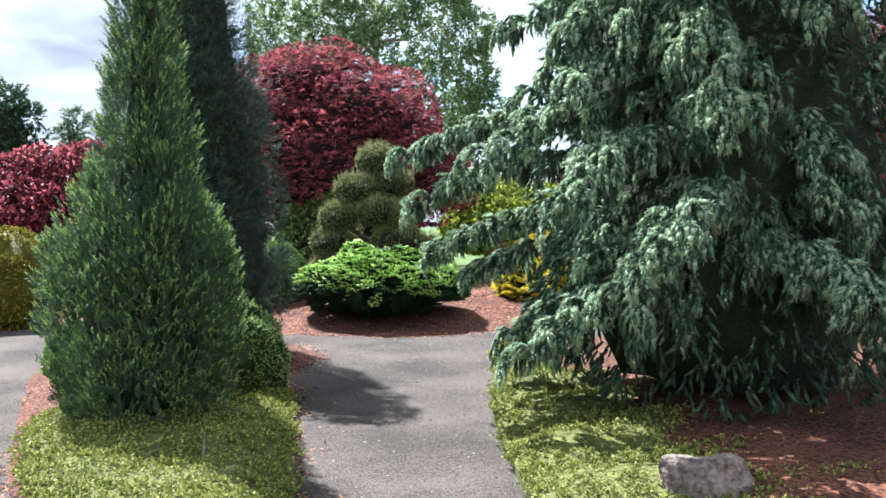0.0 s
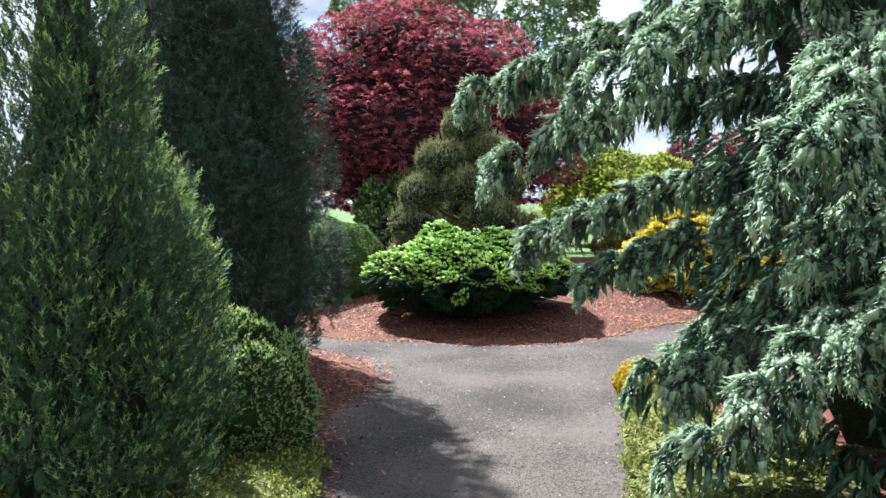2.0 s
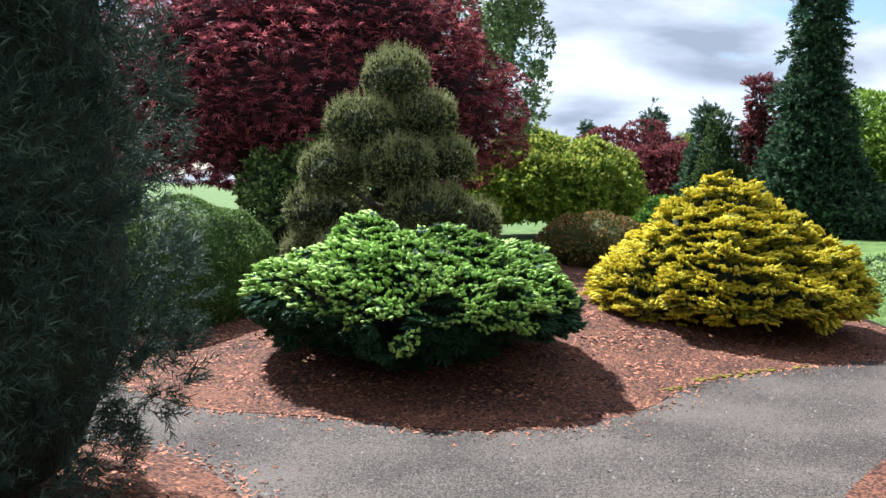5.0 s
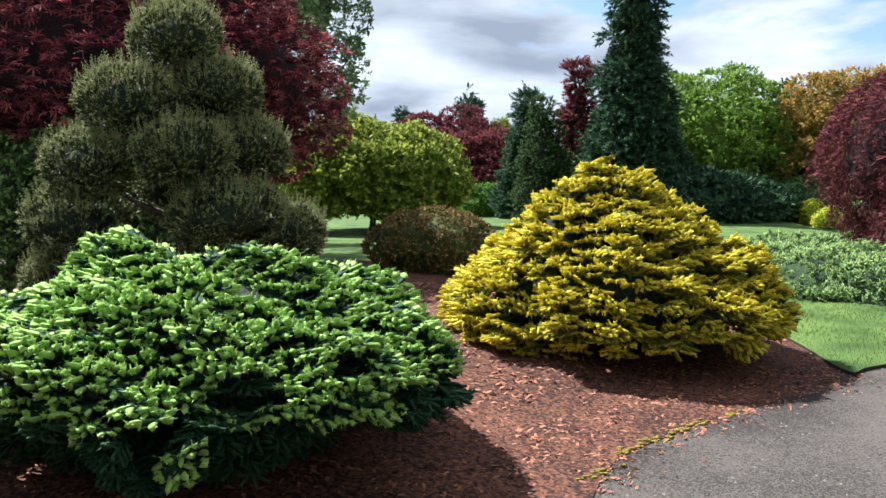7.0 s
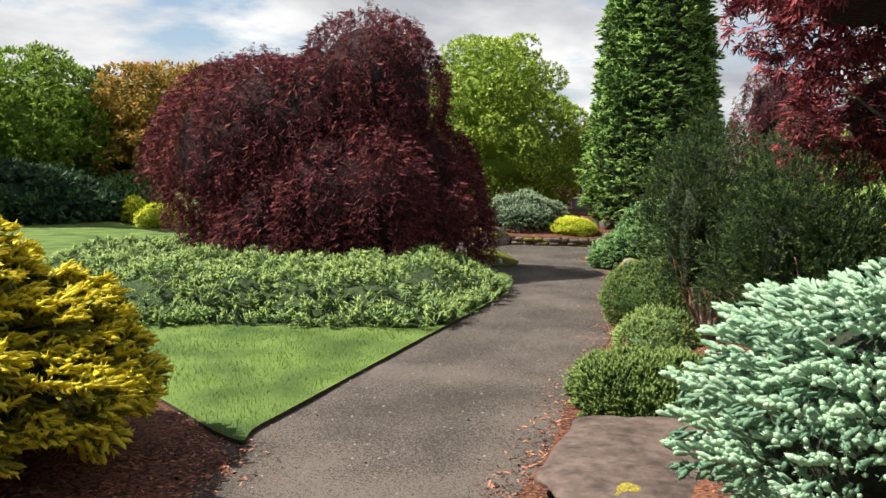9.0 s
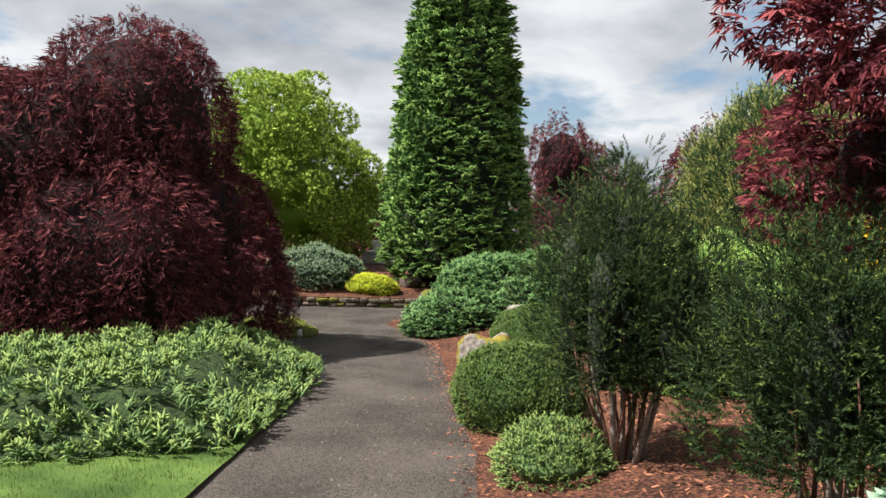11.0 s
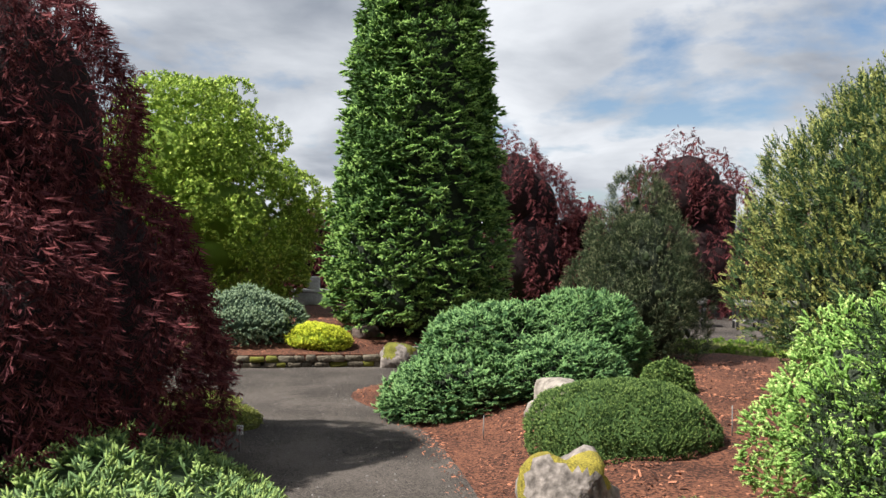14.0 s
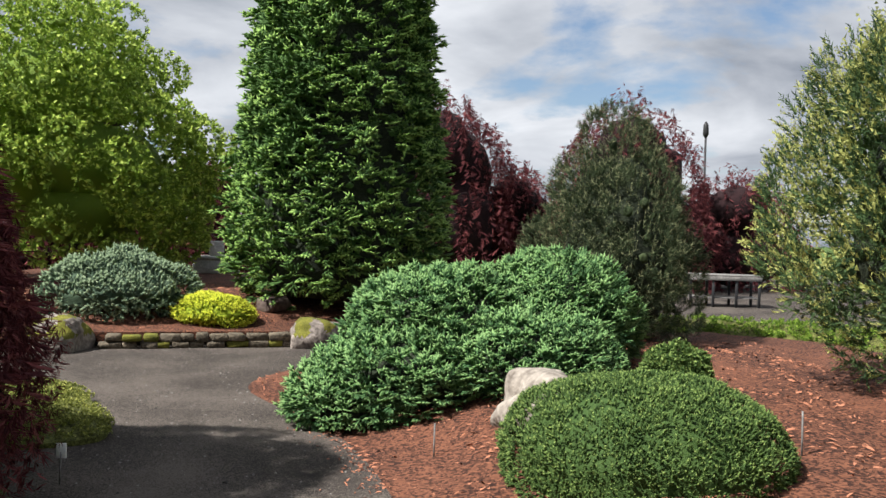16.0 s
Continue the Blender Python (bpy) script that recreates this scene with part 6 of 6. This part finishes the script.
def rock(name, x, y, r, label, material, seed, sink=0.3, moss=None, rough=0.16, turn=0.0, z=None):
    V, F = ball((0, 0, 0), (1, 1, 1), 4, 0, 1, seed)
    n1 = lumps(V * np.array(r) + seed, max(r) * 1.1, seed) * rough
    n2 = lumps(V * np.array(r) + seed, max(r) * 0.35, seed + 1) * rough * 0.35
    V = V * (1 + n1 + n2)[:, None]
    V = np.sign(V) * np.abs(V) ** 0.85 * np.array(r)
    V[:, 2] = np.maximum(V[:, 2], -r[2] * 0.6)
    k = np.zeros(len(F), dtype=int)
    if moss is not None:
        c = V[F].mean(1)
        k = ((c[:, 2] > r[2] * 0.25) & (lumps(c, max(r) * 0.9, seed + 5) > -0.15)).astype(int)
    ob = solo(name, [(V, F, k)], [material] + ([moss] if moss is not None else []), (x, y, (gz(x, y) if z is None else z) + r[2] * (0.6 - sink)), label, "rock", smooth=True)
    ob.rotation_euler.z = turn
    return ob


rock("boulder", 1.36, 4.62, (0.22, 0.17, 0.15), "rounded pinkish grey rock in ground cover", PINK_ROCK, 3, rough=0.24)
rock("lichen_boulder", 11.45, 15.72, (0.40, 0.34, 0.40), "grey boulder patched with yellow lichen", ROCK, 5, moss=YELLOW_MOSS)
rock("pale_boulder", 14.3, 16.1, (0.42, 0.30, 0.29), "pale cream boulder beside the creeping spruce", PALE_ROCK, 9, turn=0.6, rough=0.22)
rock("flat_slab", 4.95, 13.12, (0.85, 0.48, 0.05), "flat brown slab of rock at the path edge", BROWN_ROCK, 11, rough=0.14, turn=0.25)
rock("mossy_boulder", 19.75, 19.45, (0.42, 0.34, 0.30), "grey boulder with a yellow-green moss cap", ROCK, 13, moss=MOSS, z=0.0)
rock("mossy_boulder", 18.35, 22.35, (0.45, 0.34, 0.34), "grey boulder with mossy flank at the wall end", ROCK, 17, moss=MOSS, z=0.0)
rock("dark_stone", 20.9, 20.5, (0.30, 0.22, 0.14), "dark flat stone in orange mulch", BROWN_ROCK, 19)
rock("moss_patch_stone", 4.35, 12.95, (0.22, 0.14, 0.07), "small stone capped with yellow moss", ROCK, 23, moss=YELLOW_MOSS)
g_moss = np.random.default_rng(77)
for k, (x, y, w) in enumerate(((1.14, 13.5, 0.07), (1.42, 13.84, 0.06), (1.62, 13.98, 0.05), (1.92, 14.15, 0.10), (2.10, 14.26, 0.07), (2.45, 14.42, 0.04))):
    bits = []
    for q in range(18):
        c = g_moss.normal(size=2) * np.array([w * 1.5, w * 0.6])
        c = np.array([c[0] * 0.82 - c[1] * 0.57, c[0] * 0.57 + c[1] * 0.82])
        r = g_moss.uniform(0.008, 0.026)
        bits.append((*ball((c[0], c[1], 0.004), (r, r * 0.8, r * 0.45), 1, 0.2, 0.03, k * 30 + q), 0))
    solo("moss_clump", bits, [YELLOW_MOSS], (x, y, gz(x, y)), "low bright yellow moss crumbs along the bed edge", "moss", "edge moss", "stuff", smooth=True)

# low dry-stone wall
wall = thing("stone_retaining_wall", (0, 0, 0), "low mossy dry-stone wall holding the mulch bed", "stone wall")
g_ = np.random.default_rng(5)
line = np.array([(18.55, 21.95), (18.85, 21.35), (19.15, 20.75), (19.45, 20.15), (19.65, 19.75)])
seg = np.linalg.norm(np.diff(line, axis=0), axis=1)
run = np.concatenate([[0], np.cumsum(seg)])
for course, z in enumerate((0.045, 0.135)):
    s = 0.1 * course
    while s < run[-1]:
        ln = g_.uniform(0.16, 0.34)
        c = [np.interp(s + ln / 2, run, line[:, k]) for k in range(2)]
        d = [np.interp(min(s + ln, run[-1]), run, line[:, k]) - np.interp(s, run, line[:, k]) for k in range(2)]
        v, f = box((c[0] + g_.uniform(-0.02, 0.02), c[1] + g_.uniform(-0.02, 0.02), z), (ln * 0.96, g_.uniform(0.16, 0.22), g_.uniform(0.08, 0.10)), math.atan2(d[1], d[0]) + g_.uniform(-0.06, 0.06), 0.018)
        v = v + g_.normal(size=v.shape) * 0.006
        np_part("stone", [(v, f, 0)], [WALL_STONE if g_.uniform() < 0.82 else MOSS], wall)
        s += ln

# potting tables on the gravel yard
def table(x, y, turn):
    ob = thing("slatted_table", (x, y, 0.0), "grey weathered slatted wooden bench table on gravel", "table", "nursery tables")
    ob.rotation_euler.z = turn
    for k in range(6):
        np_part("slat", [(*box((-0.40 + 0.16 * k, 0, 0.76), (0.14, 1.75, 0.03), 0, 0.004), 0)], [OLD_WOOD], ob)
    np_part("apron", [(*box((-0.46, 0, 0.69), (0.04, 1.7, 0.10), 0, 0.004), 0)], [OLD_WOOD], ob)
    np_part("apron", [(*box((0.46, 0, 0.69), (0.04, 1.7, 0.10), 0, 0.004), 0)], [OLD_WOOD], ob)
    for sx in (-0.42, 0.42):
        for sy in (-0.8, -0.27, 0.27, 0.8):
            np_part("leg", [(*box((sx, sy, 0.34), (0.06, 0.06, 0.68), 0, 0.004), 0)], [DARK_METAL], ob)
    np_part("shelf", [(*box((0, 0, 0.22), (0.7, 1.66, 0.03), 0, 0.004), 0)], [OLD_WOOD], ob)


table(30.6, 12.6, 0.05)
table(31.2, 15.0, 0.05)
table(31.0, 9.6, 0.05)

# stone plinth far behind the wall
plinth = thing("stone_plinth", (27.5, 24.3, gz(27.5, 24.3)), "pale stepped stone plinth under purple trees", "stone plinth")
np_part("base", [(*box((0, 0, 0.16), (0.7, 1.0, 0.32), 0.5, 0.02), 0)], [PALE_STONE], plinth)
np_part("cap", [(*box((0, 0, 0.36), (0.78, 1.1, 0.08), 0.5, 0.02), 0)], [PALE_STONE], plinth)
np_part("pedestal", [(*box((0, 0, 0.57), (0.32, 0.32, 0.34), 0.5, 0.02), 0)], [PALE_STONE], plinth)

pole = thing("lamp_post", (48.0, 10.9, -0.06), "tall slim dark lamp post with a small head", "lamp post")
np_part("post", [(*tube([(0, 0, 0), (0, 0, 3), (0, 0, 6.2)], [0.07, 0.055, 0.045], 8), 0)], [DARK_METAL], pole, smooth=True)
np_part("lamp_head", [(*tube([(0, 0, 6.15), (0, 0, 6.3), (0, 0, 6.7), (0, 0, 6.85)], [0.06, 0.13, 0.11, 0.03], 10), 0)], [DARK_METAL], pole, smooth=True)


def marker(x, y, h, label, plate=True):
    ob = thing("plant_marker", (x, y, gz(x, y) - 0.02), label, "plant marker", "plant markers")
    np_part("stake", [(*tube([(0, 0, 0), (0, 0, h * 0.5), (0.01, 0, h)], 0.006, 6), 0)], [OLD_WOOD], ob)
    if plate:
        np_part("plate", [(*box((0.01, 0, h), (0.012, 0.06, 0.09), 0.2, 0.002), 0)], [WHITE], ob, "blank white plate")


marker(13.1, 18.95, 0.22, "short stake with a blank white plate by the maple")
marker(14.1, 16.85, 0.26, "thin metal stake without a plate in mulch", False)
marker(13.9, 14.55, 0.30, "thin leaning stake on the mulch slope", False)
marker(-1.42, 5.15, 0.24, "thin metal stake in the thyme mat", False)

# strappy grass tuft in the bed
tuft = thing("strap_leaf_clump", at(6.35, 13.12), "arching clump of yellow-green strap leaves", "grass clump")
pcs = []
for k in range(60):
    a, ln = RNG.uniform(0, 6.28), RNG.uniform(0.25, 0.45)
    t = np.linspace(0, 1, 5)
    c = np.stack([np.cos(a) * ln * t * 0.8, np.sin(a) * ln * t * 0.8, ln * (t * 0.9 - t * t * 0.75)], 1)
    sd = np.array([-math.sin(a), math.cos(a), 0]) * 0.008
    w = (1 - t ** 3)[:, None]
    V = np.concatenate([c - sd * w, c + sd * w])
    F = [q for i in range(4) for q in ((i, i + 1, i + 6), (i, i + 6, i + 5))]
    pcs.append((V, F, 0))
np_part("leaves", pcs, [L["limemound"][0]], tuft, kind="stuff")


# ---------- loose cover: bark chips, pebbles, grass ----------
def scatter_stuff(name, X, Z, size, material, label, category, shape):
    n = len(X)
    a, tip = RNG.uniform(0, 6.28, n), RNG.normal(size=(n, 2)) * 0.35
    s = RNG.uniform(size[0], size[1], n)
    V, F = shape
    ca, sa = np.cos(a), np.sin(a)
    lx, ly, lz = V[None, :, 0] * s[:, None], V[None, :, 1] * s[:, None], V[None, :, 2] * s[:, None]
    x = lx * ca[:, None] - ly * sa[:, None]
    y = lx * sa[:, None] + ly * ca[:, None]
    W = np.stack([X[:, :1] + x, X[:, 1:] + y, Z[:, None] + lz + x * tip[:, :1] + y * tip[:, 1:]], -1)
    G = F[None] + (np.arange(n) * len(V))[:, None, None]
    return solo(name, [(W.reshape(-1, 3), G.reshape(-1, 3), 0)], [material], label=label, category=category, kind="stuff")


CHIP_SHAPE = (np.array([(-0.5, -0.16, 0.0), (0.5, -0.12, 0.0), (0.42, 0.15, 0.02), (-0.45, 0.13, 0.03), (-0.1, 0.0, 0.16), (0.2, 0.02, 0.15)]),
              np.array([(0, 1, 5), (0, 5, 4), (1, 2, 5), (2, 3, 4), (2, 4, 5), (3, 0, 4)]))
PEB_SHAPE = (np.array([(-0.5, 0, 0), (0, -0.45, 0), (0.5, 0, 0), (0, 0.45, 0), (0.05, 0.0, 0.42)]), np.array([(0, 1, 4), (1, 2, 4), (2, 3, 4), (3, 0, 4)]))
BLADE_SHAPE = (np.array([(-0.07, 0, 0), (0.07, 0, 0), (0.03, 0.12, 0.55), (0.0, 0.36, 1.0)]), np.array([(0, 1, 2), (0, 2, 3)]))

for bed, n, near in ((main_bed, 34000, lambda X: (X[:, 1] < 20)), (right_bed, 52000, lambda X: (X[:, 0] > 2.5) & (X[:, 1] > X[:, 0] * 0.25 + 9.2) & (X[:, 0] < 19)),
                     (island, 9000, lambda X: X[:, 1] > 7.6), (wall_bed, 11000, lambda X: X[:, 0] < 23.5)):
    X = bed.random(n * 2, near)[:n]
    scatter_stuff("bark_chips", X, bed.heights(X) - 0.004, (0.022, 0.068), CHIP, "loose reddish bark chips over the bed", "bark chips", CHIP_SHAPE)
# chips strayed on to the path rims
rims = []
for bed, lo, hi in ((right_bed, 3.0, 15.0), (main_bed, -3.0, 4.0), (island, -3.0, -0.5)):
    p = bed.poly[(bed.poly[:, 0] > lo) & (bed.poly[:, 0] < hi) & (bed.poly[:, 1] > 3)]
    q = p[RNG.integers(0, len(p) - 1, 2600)]
    rims.append(q + RNG.normal(size=q.shape) * RNG.choice([0.05, 0.16], (len(q), 1), p=[0.7, 0.3]) + RNG.uniform(-0.1, 0.1, q.shape))
X = np.concatenate(rims)
for b in BEDS:
    X = X[~inside(b.poly, X)]
scatter_stuff("stray_chips", X, np.full(len(X), 0.004), (0.014, 0.045), CHIP, "bark chips strayed on to the gravel", "bark chips", CHIP_SHAPE)
X = path_bed.random(150000, lambda X: (X[:, 1] > 2.5) & (X[:, 0] > -3) & (X[:, 0] < 20))
for b in BEDS:
    X = X[~inside(b.poly, X)]
scatter_stuff("gravel_stones", X[:36000], path_bed.heights(X[:36000]) - 0.002, (0.010, 0.028), PEBBLE, "loose grey gravel stones on the path", "gravel", PEB_SHAPE)
X = lawn.random(500000, lambda X: (X[:, 1] < 23) & (X[:, 0] < 9.5))
X = X[~inside(juniper_carpet.poly, X)][:120000]
scatter_stuff("grass_blades", X, lawn.heights(X) - 0.005, (0.02, 0.04), BLADE, "short mown grass blades of the lawn", "grass", BLADE_SHAPE)
